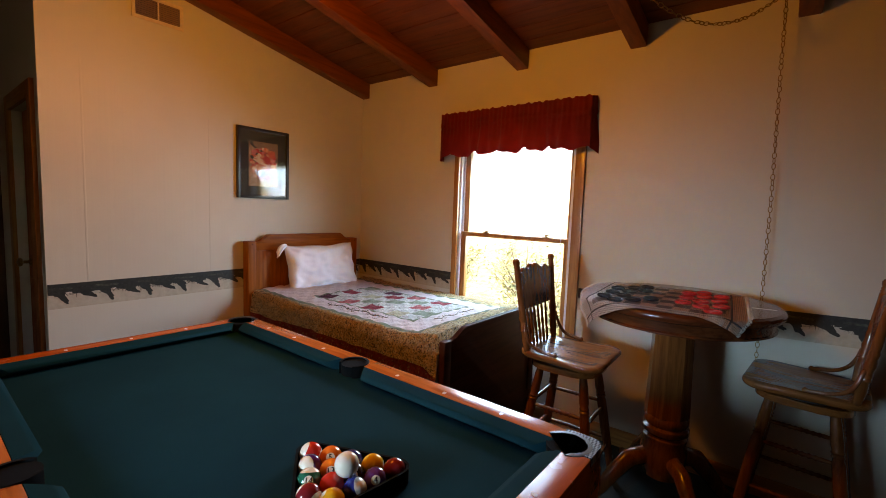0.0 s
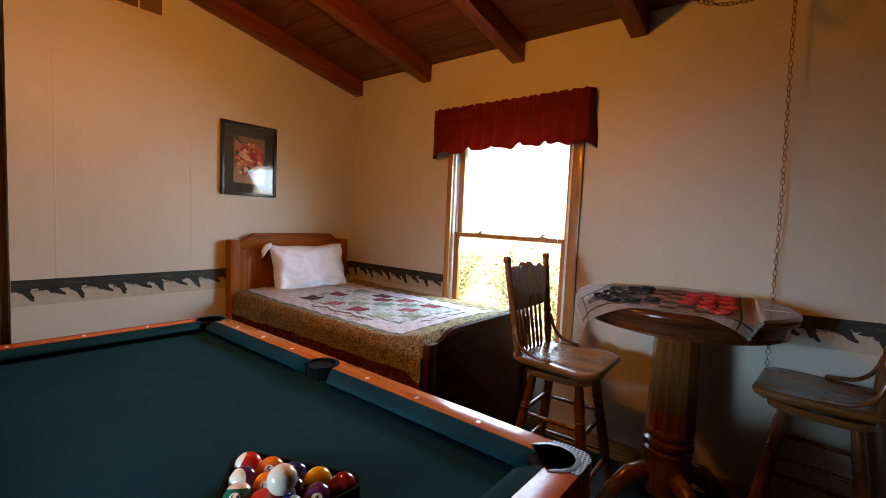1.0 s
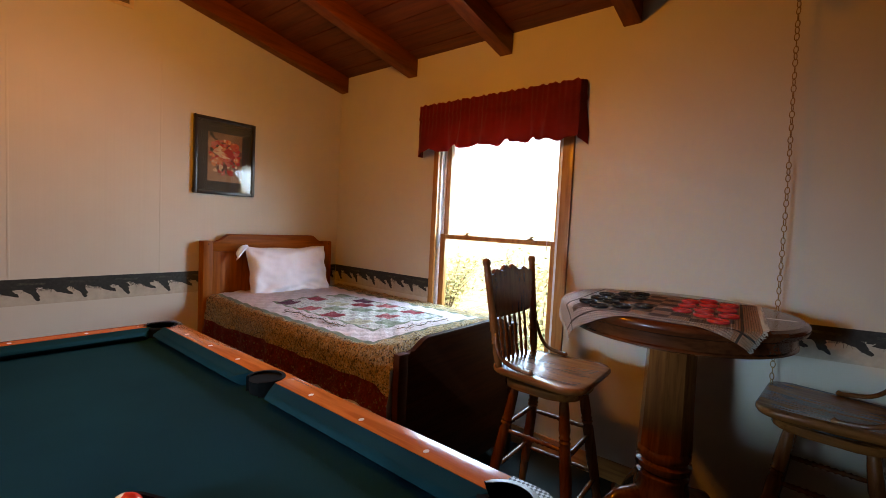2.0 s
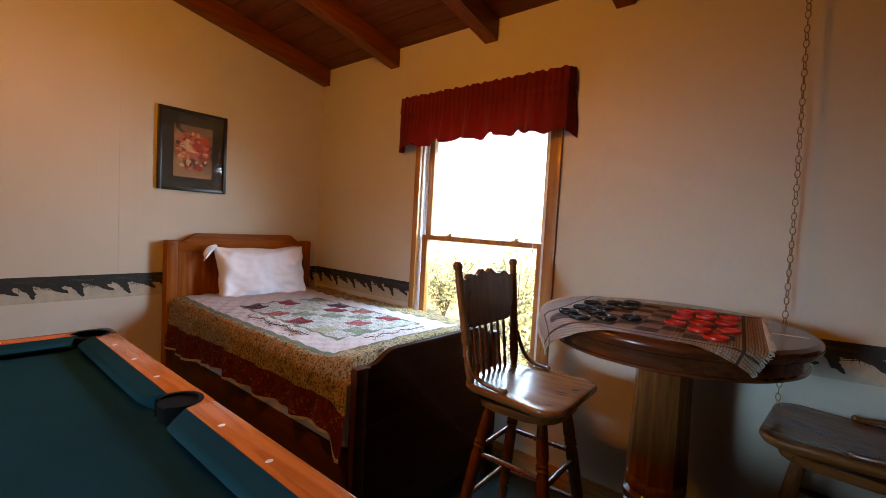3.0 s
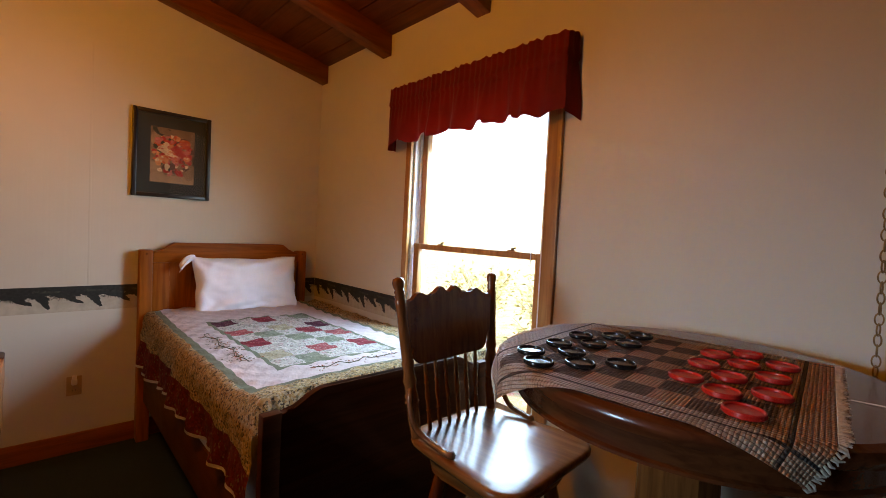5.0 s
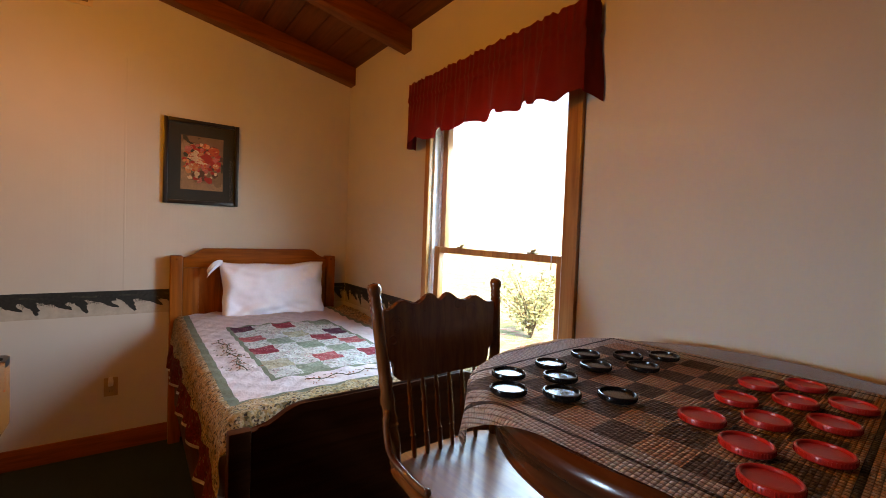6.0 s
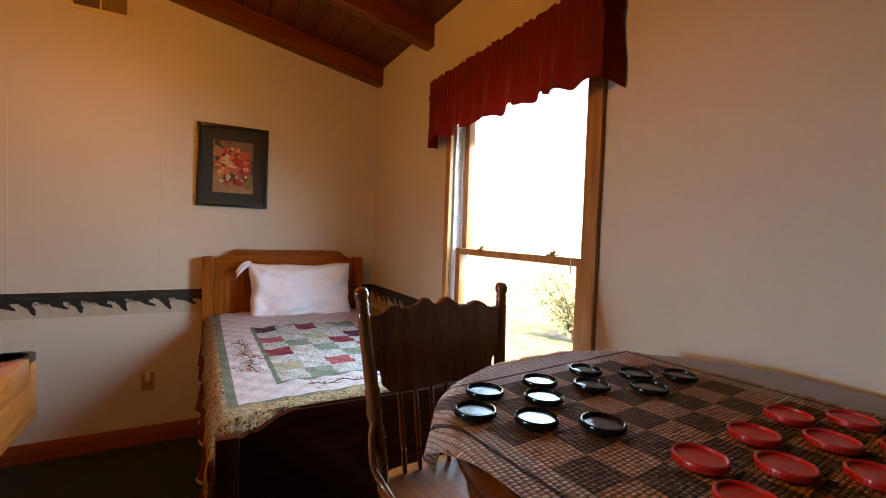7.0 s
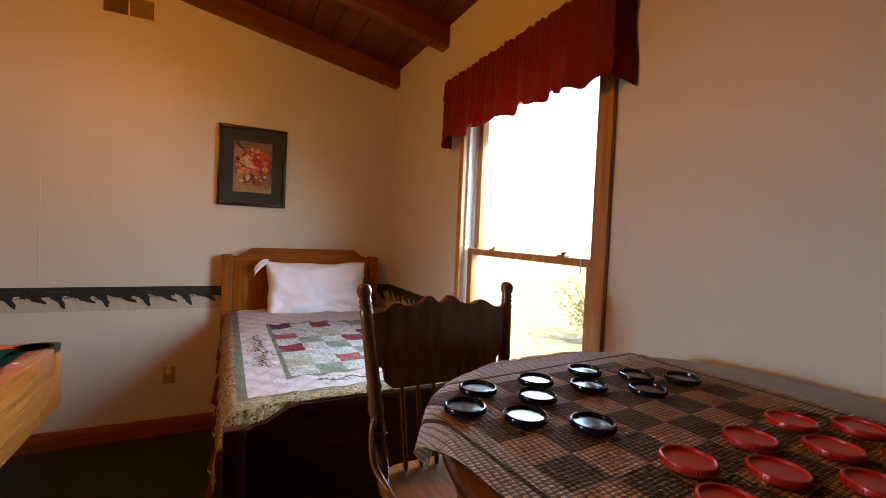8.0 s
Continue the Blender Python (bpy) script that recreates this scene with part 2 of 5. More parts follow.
M_POCKET = plain("matt_black_rubber", (0.004, 0.004, 0.004), 0.95, scale=80)
M_POCKET.node_tree.nodes["Principled BSDF"].inputs["Specular IOR Level"].default_value = 0.1
M_IVORY = plain("pearl_inlay", (0.82, 0.78, 0.68), 0.25)
M_WHITE = plain("white_cotton", (0.74, 0.78, 0.88), 0.85, scale=90, var=0.02, bumpy=0.15, dist=0.002)
M_VINYL = plain("white_vinyl", (0.75, 0.75, 0.76), 0.4, bumpy=0)
M_BRASS = plain("antique_brass", (0.30, 0.19, 0.08), 0.38, 0.9, 90, 0.3)
M_FRAME = plain("dark_frame_wood", (0.018, 0.015, 0.013), 0.3, scale=60)
M_MAT = plain("dark_green_mat_board", (0.026, 0.037, 0.032), 0.8, scale=120)
M_PLATE = plain("beige_plastic", (0.38, 0.26, 0.14), 0.4, bumpy=0)
M_VENT = plain("vent_enamel", (0.62, 0.50, 0.36), 0.4, bumpy=0)
M_SLAT = plain("brown_slat_enamel", (0.16, 0.085, 0.045), 0.5, bumpy=0)
M_DUCT = plain("duct_dark", (0.03, 0.022, 0.016), 0.8)
M_GLASS = glass("clear_glass")
M_VALANCE = sheer("dark_red_cotton", (0.27, 0.007, 0.010), 0.10)
M_PAPER = plain("border_paper", (0.46, 0.41, 0.32), 0.7, scale=30)
M_PRINT = plain("border_print_dark", (0.018, 0.021, 0.017), 0.6, scale=70, var=0.6)
M_TWIG = plain("border_print_branch", (0.055, 0.060, 0.040), 0.6, scale=90, var=0.7)
M_PALE = plain("border_print_pale", (0.62, 0.58, 0.50), 0.7)


# ---- mesh helpers ----
def part(name, bm, mats, parent=None, label="", sharp=35):
    """Links a bmesh as one object, under a thing or a part."""
    me = bpy.data.meshes.new(name)
    bmesh.ops.recalc_face_normals(bm, faces=bm.faces)
    bm.to_mesh(me)
    bm.free()
    for m in (mats if isinstance(mats, (list, tuple)) else [mats]):
        me.materials.append(m)
    me.polygons.foreach_set("use_smooth", [True] * len(me.polygons))
    me.set_sharp_from_angle(angle=radians(sharp))
    ob = new(name, me)
    if parent:
        ob.parent = parent
    if label:
        ob["label"] = label
    return ob


def again(ob, m, parent=None):
    """The same mesh once more, as an object of its own."""
    o = new(ob.name.split(".")[0], ob.data)
    o.parent = parent if parent else ob.parent
    o.matrix_basis = m
    return o


def thing(name, m, label, category, group=""):
    e = new(name)
    e.empty_display_size = 0.05
    e.matrix_basis = m
    return tagged(e, label, category, group)


def box(bm, x0, x1, y0, y1, z0, z1, bevel=0.0, mat=0):
    vs = [bm.verts.new(p) for p in ((x0, y0, z0), (x1, y0, z0), (x1, y1, z0), (x0, y1, z0), (x0, y0, z1), (x1, y0, z1), (x1, y1, z1), (x0, y1, z1))]
    fs = [bm.faces.new([vs[i] for i in q]) for q in ((0, 3, 2, 1), (4, 5, 6, 7), (0, 1, 5, 4), (1, 2, 6, 5), (2, 3, 7, 6), (3, 0, 4, 7))]
    for f in fs:
        f.material_index = mat
    if bevel:
        es = list({e for f in fs for e in f.edges})
        bmesh.ops.bevel(bm, geom=es, offset=bevel, segments=2, affect="EDGES", profile=0.6)
    return vs


def a_box(*a, **k):
    bm = bmesh.new()
    box(bm, *a, **k)
    return bm


def lathe(bm, profile, seg=20, m=Matrix(), mat=0):
    """Turns (radius, height) pairs round z."""
    rings = []
    for r, z in profile:
        if r < 1e-5:
            rings.append([bm.verts.new(m @ Vector((0, 0, z)))])
        else:
            rings.append([bm.verts.new(m @ Vector((r * math.cos(2 * math.pi * k / seg), r * math.sin(2 * math.pi * k / seg), z))) for k in range(seg)])
    for a, b in zip(rings, rings[1:]):
        for k in range(seg):
            j = (k + 1) % seg
            q = [a[k % len(a)], a[j % len(a)], b[j % len(b)], b[k % len(b)]]
            u = []
            for v in q:
                if v not in u:
                    u.append(v)
            if len(u) > 2:
                bm.faces.new(u).material_index = mat
    for ring, flip in ((rings[0], 1), (rings[-1], 0)):
        if len(ring) > 2:
            bm.faces.new(ring[::-1] if flip else ring).material_index = mat
    return bm


def between(a, b):
    """The pose whose z runs from a to b."""
    a, b = Vector(a), Vector(b)
    return Matrix.Translation(a) @ (b - a).to_track_quat("Z", "Y").to_matrix().to_4x4()


def tube(bm, pts, radii, seg=10, mat=0, squash=1.0):
    pts = [Vector(p) for p in pts]
    rad = radii if isinstance(radii, (list, tuple)) else [radii] * len(pts)
    rings, up = [], None
    for i, p in enumerate(pts):
        d = (pts[min(i + 1, len(pts) - 1)] - pts[max(i - 1, 0)]).normalized()
        if up is None:
            up = d.orthogonal().normalized()
        up = (up - d * up.dot(d)).normalized()
        side = d.cross(up)
        rings.append([bm.verts.new(p + rad[i] * (math.cos(2 * math.pi * k / seg) * up * squash + math.sin(2 * math.pi * k / seg) * side)) for k in range(seg)])
    for a, b in zip(rings, rings[1:]):
        for k in range(seg):
            bm.faces.new((a[k], a[(k + 1) % seg], b[(k + 1) % seg], b[k])).material_index = mat
    bm.faces.new(rings[0][::-1]).material_index = mat
    bm.faces.new(rings[-1]).material_index = mat
    return bm


def slab(bm, outline, lo, hi, m=Matrix(), bevel=0.0, mat=0):
    """A flat outline (x, y) given thickness along z from lo to hi, then posed."""
    n = len(outline)
    a = [bm.verts.new(m @ Vector((x, y, lo))) for x, y in outline]
    b = [bm.verts.new(m @ Vector((x, y, hi))) for x, y in outline]
    fs = [bm.faces.new(a[::-1]), bm.faces.new(b)]
    sides = [bm.faces.new((a[k], a[(k + 1) % n], b[(k + 1) % n], b[k])) for k in range(n)]
    for f in fs + sides:
        f.material_index = mat
    if bevel:
        bmesh.ops.bevel(bm, geom=[e for f in fs for e in f.edges], offset=bevel, segments=2, affect="EDGES", profile=0.6)
    return bm


def rounded(w, d, r, seg=6, w2=None):
    """A rounded outline: depth d along x, width w at the back and w2 at the front."""
    w2 = w if w2 is None else w2
    out = []
    for cx, cy, a0 in ((d / 2 - r, w2 / 2 - r, 0), (-d / 2 + r, w / 2 - r, 90), (-d / 2 + r, -w / 2 + r, 180), (d / 2 - r, -w2 / 2 + r, 270)):
        for k in range(seg + 1):
            a = radians(a0 + 90 * k / seg)
            out.append((cx + r * math.cos(a), cy + r * math.sin(a)))
    return out


YZ = Matrix(((0, 0, 1, 0), (1, 0, 0, 0), (0, 1, 0, 0), (0, 0, 0, 1)))  # outline (x, y) -> (y, z), thickness along x
XZ = Matrix(((1, 0, 0, 0), (0, 0, -1, 0), (0, 1, 0, 0), (0, 0, 0, 1)))  # outline (x, y) -> (x, z), thickness along -y

# ---- the room ----
WX, WY = -3.055, 2.65          # headboard wall, window wall
EX, SY = 1.90, -2.10           # walls out of view
HX, HY = -4.40, 0.487          # end of the little hall, its near wall
SLOPE, EAVE = 0.197, 2.45
T = 0.12


def roof(y):
    return EAVE + SLOPE * (WY - y)


def setting(name, bm, mats, label, category, sharp=35):
    return tagged(part(name, bm, mats, sharp=sharp), label, category, kind="structure")


setting("floor", a_box(HX - T, EX + T, SY - T, WY + T, -0.08, 0.0), M_CARPET, "dark green low-pile carpet covering the whole room floor", "floor")

# headboard wall, up to the slope
bm = bmesh.new()
slab(bm, [(HY, 0), (WY, 0), (WY, roof(WY)), (HY, roof(HY))], WX - T, WX, YZ)
setting("wall_west", bm, M_WALL, "cream painted panel wall behind the bed, lit warm above", "wall")
west = bpy.data.objects["wall_west"]
for y, top in ((0.664, 2.12), (1.328, 2.20)):
    part("panel_groove", a_box(WX - 0.001, WX + 0.0008, y - 0.005, y + 0.005, 0.91, top, bevel=0.0006), M_WALL, west)
bm = bmesh.new()
slab(bm, [(HY + 0.02, 2.118), (WY - 0.1, 2.37), (WY - 0.1, 2.379), (HY + 0.02, 2.127)], WX - 0.001, WX + 0.0010, YZ)
part("panel_joint", bm, M_WALL, west)
bm = bmesh.new()
box(bm, HX, -3.86, HY, HY + T, 0, roof(HY + T))
box(bm, -3.22, WX - T, HY, HY + T, 0, roof(HY + T))
box(bm, -3.86, -3.22, HY, HY + T, 1.90, roof(HY + T))
setting("wall_hall", bm, M_WALL, "cream painted hall wall with a pine door in it", "wall")
# closing walls, their dark boards added to soak up bounce
bm = bmesh.new()
slab(bm, [(SY, 0), (HY, 0), (HY, roof(HY)), (SY, roof(SY))], HX - T, HX, YZ)
setting("wall_hall_end", bm, M_BOARD, "added hall end wall, boarded dark to cut bounced light", "wall")
bm = bmesh.new()
slab(bm, [(SY, 0), (WY, 0), (WY, roof(WY)), (SY, roof(SY))], EX, EX + T, YZ)
setting("wall_east", bm, M_BOARD, "unseen wall, boarded dark to cut bounced light", "wall")

# window wall with its opening
WL, WR, WB, WTOP = -1.970, -1.052, 0.45, 1.95
bm = bmesh.new()
box(bm, HX, WL, WY, WY + T, 0, EAVE)
box(bm, WR, EX, WY, WY + T, 0, EAVE)
box(bm, WL, WR, WY, WY + T, 0, WB)
box(bm, WL, WR, WY, WY + T, WTOP, EAVE)
setting("wall_north", bm, M_WALL, "cream painted panel wall with one window, cool daylight low down", "wall")

RL, RR, RB, RTOP = -1.72, -0.98, 0.85, 1.85      # window in the rear wall, whose daylight throws the shadows on the window wall
# rear wall out of view, dark boards added against bounced light
bm = bmesh.new()
box(bm, HX, RL, SY - T, SY, 0, roof(SY))
box(bm, RR, EX, SY - T, SY, 0, roof(SY))
box(bm, RL, RR, SY - T, SY, 0, RB)
box(bm, RL, RR, SY - T, SY, RTOP, roof(SY))
setting("wall_south", bm, M_BOARD, "unseen wall with one window, boarded dark to cut bounced light", "wall")

# ceiling boards in one mesh: tongue and groove, running across the beams
bm = bmesh.new()
pitch = 0.135
k = 0
y = WY + 0.3
while y > SY - 0.2:
    y1 = y - pitch + 0.006
    dz = 0.0015 * math.sin(k * 2.3)
    zs = [(y, roof(y) + dz), (y1, roof(y1) + dz)]
    vs = []
    for yy, zz in zs:
        vs.append((yy, zz))
    x0, x1 = HX - T, EX + T
    c = [bm.verts.new(p) for p in ((x0, vs[0][0], vs[0][1]), (x1, vs[0][0], vs[0][1]), (x1, vs[1][0], vs[1][1]), (x0, vs[1][0], vs[1][1]),
                                   (x0, vs[0][0], vs[0][1] + 0.03), (x1, vs[0][0], vs[0][1] + 0.03), (x1, vs[1][0], vs[1][1] + 0.03), (x0, vs[1][0], vs[1][1] + 0.03))]
    for q in ((0, 1, 2, 3), (7, 6, 5, 4), (0, 4, 5, 1), (1, 5, 6, 2), (2, 6, 7, 3), (3, 7, 4, 0)):
        bm.faces.new([c[i] for i in q])
    y -= pitch
    k += 1
# roof deck over the boards
ya, yb = WY + 0.3, SY - 0.3
slab(bm, [(ya, roof(ya) + 0.034), (yb, roof(yb) + 0.034), (yb, roof(yb) + 0.12), (ya, roof(ya) + 0.12)], HX - 0.3, EX + 0.3, YZ)
setting("ceiling", bm, M_CEIL, "sloping ceiling of reddish-brown stained tongue-and-groove boards", "ceiling")

BEAM_H, BEAM_W = 0.122, 0.088
bm = bmesh.new()
slab(bm, [(WY - 0.001, roof(WY) - BEAM_H), (WY - 0.001, roof(WY) - 0.001), (SY, roof(SY) - 0.001), (SY, roof(SY) - BEAM_H)], -BEAM_W / 2, BEAM_W / 2, YZ, 0.006)
beam = part("ceiling_beam", bm, M_BEAM)
beam.location.x = -3.009
tagged(beam, "reddish-brown stained wooden beam under the sloping ceiling", "beam", "ceiling beams", "structure")
for x in (-2.240, -1.467, -0.737, 0.003, 0.75, 1.5):
    o = new("ceiling_beam", beam.data)
    o.location.x = x
    tagged(o, "reddish-brown stained wooden beam under the sloping ceiling", "beam", "ceiling beams", "structure")

# baseboards
bm = a_box(WX, WX + 0.014, HY, WY, 0, 0.105, bevel=0.004)
setting("baseboard", bm, M_BASE, "reddish stained wooden baseboard along the headboard wall", "baseboard")
bm = a_box(WX + 0.016, EX, WY - 0.014, WY, 0, 0.105, bevel=0.004)
setting("baseboard", bm, M_PINE_X, "stained wooden baseboard along the window wall", "baseboard")


# ---- wallpaper border ----
def border(name, length, label, seed):
    """Runs along x from 0 to length at y = 0, facing -y; heights in the room."""
    rnd = random.Random(seed)
    top, low = 0.904, 0.768
    e = thing(name, Matrix(), label, "wallpaper border")
    e["kind"] = "structure"
    bm = bmesh.new()
    box(bm, 0, length, -0.0012, 0.002, low, top)
    part("paper", bm, M_PAPER, e)
    bm = bmesh.new()
    box(bm, 0, length, -0.0022, 0.0, 0.892, top)
    n = int(length / 0.02)
    tops = 0.896
    for i in range(n):     # ragged shade behind the branch
        x0 = i * length / n
        z = 0.857 + rnd.uniform(-0.012, 0.006)
        box(bm, x0, x0 + length / n, -0.0020, 0.0, z, tops)
    rep = 0.205
    for i in range(int(length / rep) + 1):
        x = i * rep + rnd.uniform(-0.012, 0.012)

        def blot(cx, cz, rx, rz, turn, nn=14, ragged=0.2):
            pts = []
            for q in range(nn):
                a = 2 * math.pi * q / nn
                r = 1 + rnd.uniform(-ragged, ragged)
                u, w = rx * r * math.cos(a), rz * r * math.sin(a)
                px, pz = cx + u * math.cos(turn) - w * math.sin(turn), cz + u * math.sin(turn) + w * math.cos(turn)
                pts.append((min(max(px, 0.001), length - 0.001), max(pz, low + 0.002)))
            slab(bm, pts, 0.0, 0.0024 + rnd.uniform(0, 0.0004), XZ)

        for cx, cz, wx, wz, tn in ((0.030, 0.862, 0.045, 0.016, 0.1), (0.045, 0.846, 0.030, 0.019, -0.6), (0.058, 0.826, 0.030, 0.014, -1.0), (0.070, 0.803, 0.017, 0.009, -0.9),
                                   (0.140, 0.858, 0.050, 0.017, -0.2), (0.158, 0.842, 0.036, 0.015, -0.5), (0.185, 0.824, 0.026, 0.010, -0.45)):
            blot(x + cx + rnd.uniform(-0.004, 0.004), cz + rnd.uniform(-0.004, 0.004), wx, wz, tn, 16, 0.24)   # cones and tufts
        for q in range(44):                               # needles
            bx = x + 0.02 + rnd.choice((0.0, 0.09, 0.11)) + rnd.uniform(-0.01, 0.05)
            a = rnd.uniform(-2.6, -0.5)
            ln = rnd.uniform(0.025, 0.05)
            p0, p1 = (bx, 0.868), (bx + ln * math.cos(a), 0.868 + ln * math.sin(a))
            w = 0.0024
            pts = [(p0[0] - w, p0[1]), (p0[0] + w, p0[1]), (p1[0], max(p1[1], low + 0.003))]
            pts = [(min(max(a_, 0.001), length - 0.001), b_) for a_, b_ in pts]
            slab(bm, pts, 0.0, 0.0021 + 0.0006 * rnd.random(), XZ)
        for q in range(2):                                # twig across the pale gap
            tz = 0.846 + 0.006 * q
            xa, xb = min(x + 0.075, length - 0.03), min(x + 0.125, length - 0.002)
            slab(bm, [(xa, tz - 0.008), (xb, tz), (xb, tz + 0.002), (xa, tz - 0.006)], 0, 0.0023, XZ)
    part("printed_needles", bm, M_PRINT, e)
    bm = bmesh.new()
    for i in range(int(length / rep) + 1):
        x = min(i * rep, length - 0.12)
        slab(bm, [(x, 0.874), (x + 0.1, 0.870), (x + 0.11, 0.880), (x, 0.884)], 0, 0.0030, XZ, mat=0)
    part("printed_branch", bm, M_TWIG, e)
    bm = bmesh.new()
    for i in range(int(length / rep) + 1):
        x = min(i * rep + 0.078, length - 0.05)
        slab(bm, [(x, 0.851), (x + 0.02, 0.862), (x + 0.045, 0.861), (x + 0.048, 0.853), (x + 0.02, 0.849)], 0, 0.0019, XZ)
    part("printed_gap", bm, M_PALE, e)
    return e


b1 = border("wallpaper_border", WY - HY - 0.006, "dark pine-cone and needle wallpaper border round the headboard wall", 3)
b1.matrix_basis = Matrix.Translation((WX, HY + 0.003, 0)) @ pose(0, 0, 0, 0, 0, 90)
b2 = border("wallpaper_border", (-1.992) - WX - 0.006, "dark pine-cone wallpaper border between corner and window", 5)
b2.matrix_basis = Matrix.Translation((WX + 0.003, WY, 0))
b3 = border("wallpaper_border", EX - (-0.992) - 0.05, "dark pine-cone wallpaper border beside the window", 8)
b3.matrix_basis = Matrix.Translation((-0.960, WY, 0.019)) @ pose(0, 0, 0, 0, -2.0, 0)


# ---- window ----
def sash(name, x0, x1, z0, z1, y, wn_, parent):
    """A wooden sash with its pane; y is its middle."""
    s = 0.042
    bm = bmesh.new()
    box(bm, x0, x0 + s, y - 0.017, y + 0.017, z0, z1, 0.003)
    box(bm, x1 - s, x1, y - 0.017, y + 0.017, z0, z1, 0.003)
    box(bm, x0 + s + 0.0005, x1 - s - 0.0005, y - 0.0165, y + 0.0165, z0, z0 + wn_[0], 0.003)
    box(bm, x0 + s + 0.0005, x1 - s - 0.0005, y - 0.0165, y + 0.0165, z1 - wn_[1], z1, 0.003)
    f = part(name, bm, M_PINE, parent)
    p = part("pane", a_box(x0 + s - 0.004, x1 - s + 0.004, y - 0.002, y + 0.002, z0 + wn_[0] - 0.004, z1 - wn_[1] + 0.004), M_GLASS, f)
    p.visible_shadow = False
    return f


win = thing("window_1", Matrix(), "pine double-hung window with bright overexposed daylight outside", "window")
win["kind"] = "structure"
bm = bmesh.new()   # casing on the wall
box(bm, WL - 0.020, WL + 0.022, WY - 0.018, WY + 0.002, WB - 0.06, WTOP + 0.06, 0.004)
part("casing", bm, M_PINE, win)
part("casing", a_box(WR - 0.004, WR + 0.058, WY - 0.018, WY + 0.002, WB - 0.06, WTOP + 0.06, bevel=0.004), M_PINE, win)
part("casing", a_box(WL + 0.005, WR - 0.005, WY - 0.017, WY + 0.002, WTOP - 0.004, WTOP + 0.06, bevel=0.004), M_PINE_X, win)
part("casing", a_box(WL + 0.005, WR - 0.005, WY - 0.017, WY + 0.002, WB - 0.075, WB - 0.012, bevel=0.004), M_PINE_X, win)
part("window_sill", a_box(WL - 0.06, WR + 0.06, WY - 0.045, WY + 0.02, WB - 0.012, WB + 0.012, bevel=0.004), M_PINE_X, win)
bm = bmesh.new()   # jamb lining and white tracks
part("jamb", a_box(WL - 0.002, WL + 0.012, WY + 0.003, WY + T, WB, WTOP), M_VINYL, win)
part("jamb", a_box(WR - 0.012, WR + 0.002, WY + 0.003, WY + T, WB, WTOP), M_VINYL, win)
part("jamb", a_box(WL + 0.0125, WR - 0.0125, WY + 0.003, WY + T, WTOP - 0.012, WTOP + 0.002), M_PINE_X, win)
for x0, x1 in ((WL + 0.013, WL + 0.030), (WR - 0.030, WR - 0.013)):
    bm.free()
    bm = bmesh.new()
    box(bm, x0, x1, WY + 0.012, WY + 0.026, WB, WTOP - 0.013, 0.002)
    box(bm, x0, x1, WY + 0.058, WY + 0.064, WB, WTOP - 0.013, 0.002)
    box(bm, x0, x1, WY + 0.098, WY + 0.112, WB, WTOP - 0.013, 0.002)
    inner = x0 if x0 < -1.5 else x1 - 0.004
    box(bm, inner, inner + 0.004, WY + 0.026, WY + 0.098, WB, WTOP - 0.013)
    part("sash_track", bm, M_VINYL, win, "white vinyl sash track")
    bm = bmesh.new()
bm.free()
sash("lower_sash", WL + 0.036, WR - 0.020, WB + 0.013, 1.222, WY + 0.042, (0.06, 0.030), win)
sash("upper_sash", WL + 0.030, WR - 0.020, 1.190, WTOP - 0.014, WY + 0.081, (0.030, 0.045), win)
for x in (-1.72, -1.25):
    bm = bmesh.new()
    box(bm, x - 0.022, x + 0.022, WY + 0.028, WY + 0.058, 1.222, 1.228, 0.002)
    lathe(bm, [(0.010, 1.228), (0.010, 1.236), (0.004, 1.240)], 12, Matrix.Translation((x, WY + 0.043, 0)))
    tube(bm, [(x, WY + 0.043, 1.236), (x + 0.02, WY + 0.035, 1.238)], 0.004, 6)
    part("sash_lock", bm, M_BRASS, win)
part("pull_cord", tube(bmesh.new(), [(-1.135, WY + 0.02, 1.222), (-1.136, WY + 0.021, 1.19), (-1.135, WY + 0.02, 1.165)], 0.002, 6), M_WHITE, win)

# ---- rear window, out of view ----
win2 = thing("window_2", Matrix(), "pine framed window in the unseen darkened wall, daylight outside", "window")
win2["kind"] = "structure"
for x0, x1, z0, z1 in ((RL - 0.055, RL + 0.004, RB - 0.06, RTOP + 0.06), (RR - 0.004, RR + 0.055, RB - 0.06, RTOP + 0.06), (RL + 0.005, RR - 0.005, RTOP - 0.004, RTOP + 0.06), (RL + 0.005, RR - 0.005, RB - 0.06, RB + 0.004)):
    part("casing", a_box(x0, x1, SY - 0.002, SY + 0.018, z0, z1, bevel=0.004), M_PINE, win2)
sash("sash", RL + 0.002, RR - 0.002, RB + 0.006, RTOP - 0.006, SY - 0.06, (0.05, 0.045), win2)

# ---- valance ----
val = thing("valance", Matrix(), "gathered dark red cotton valance hanging over the window top", "valance")
VX0, VX1, VZ1 = -2.088, -0.950, 2.085


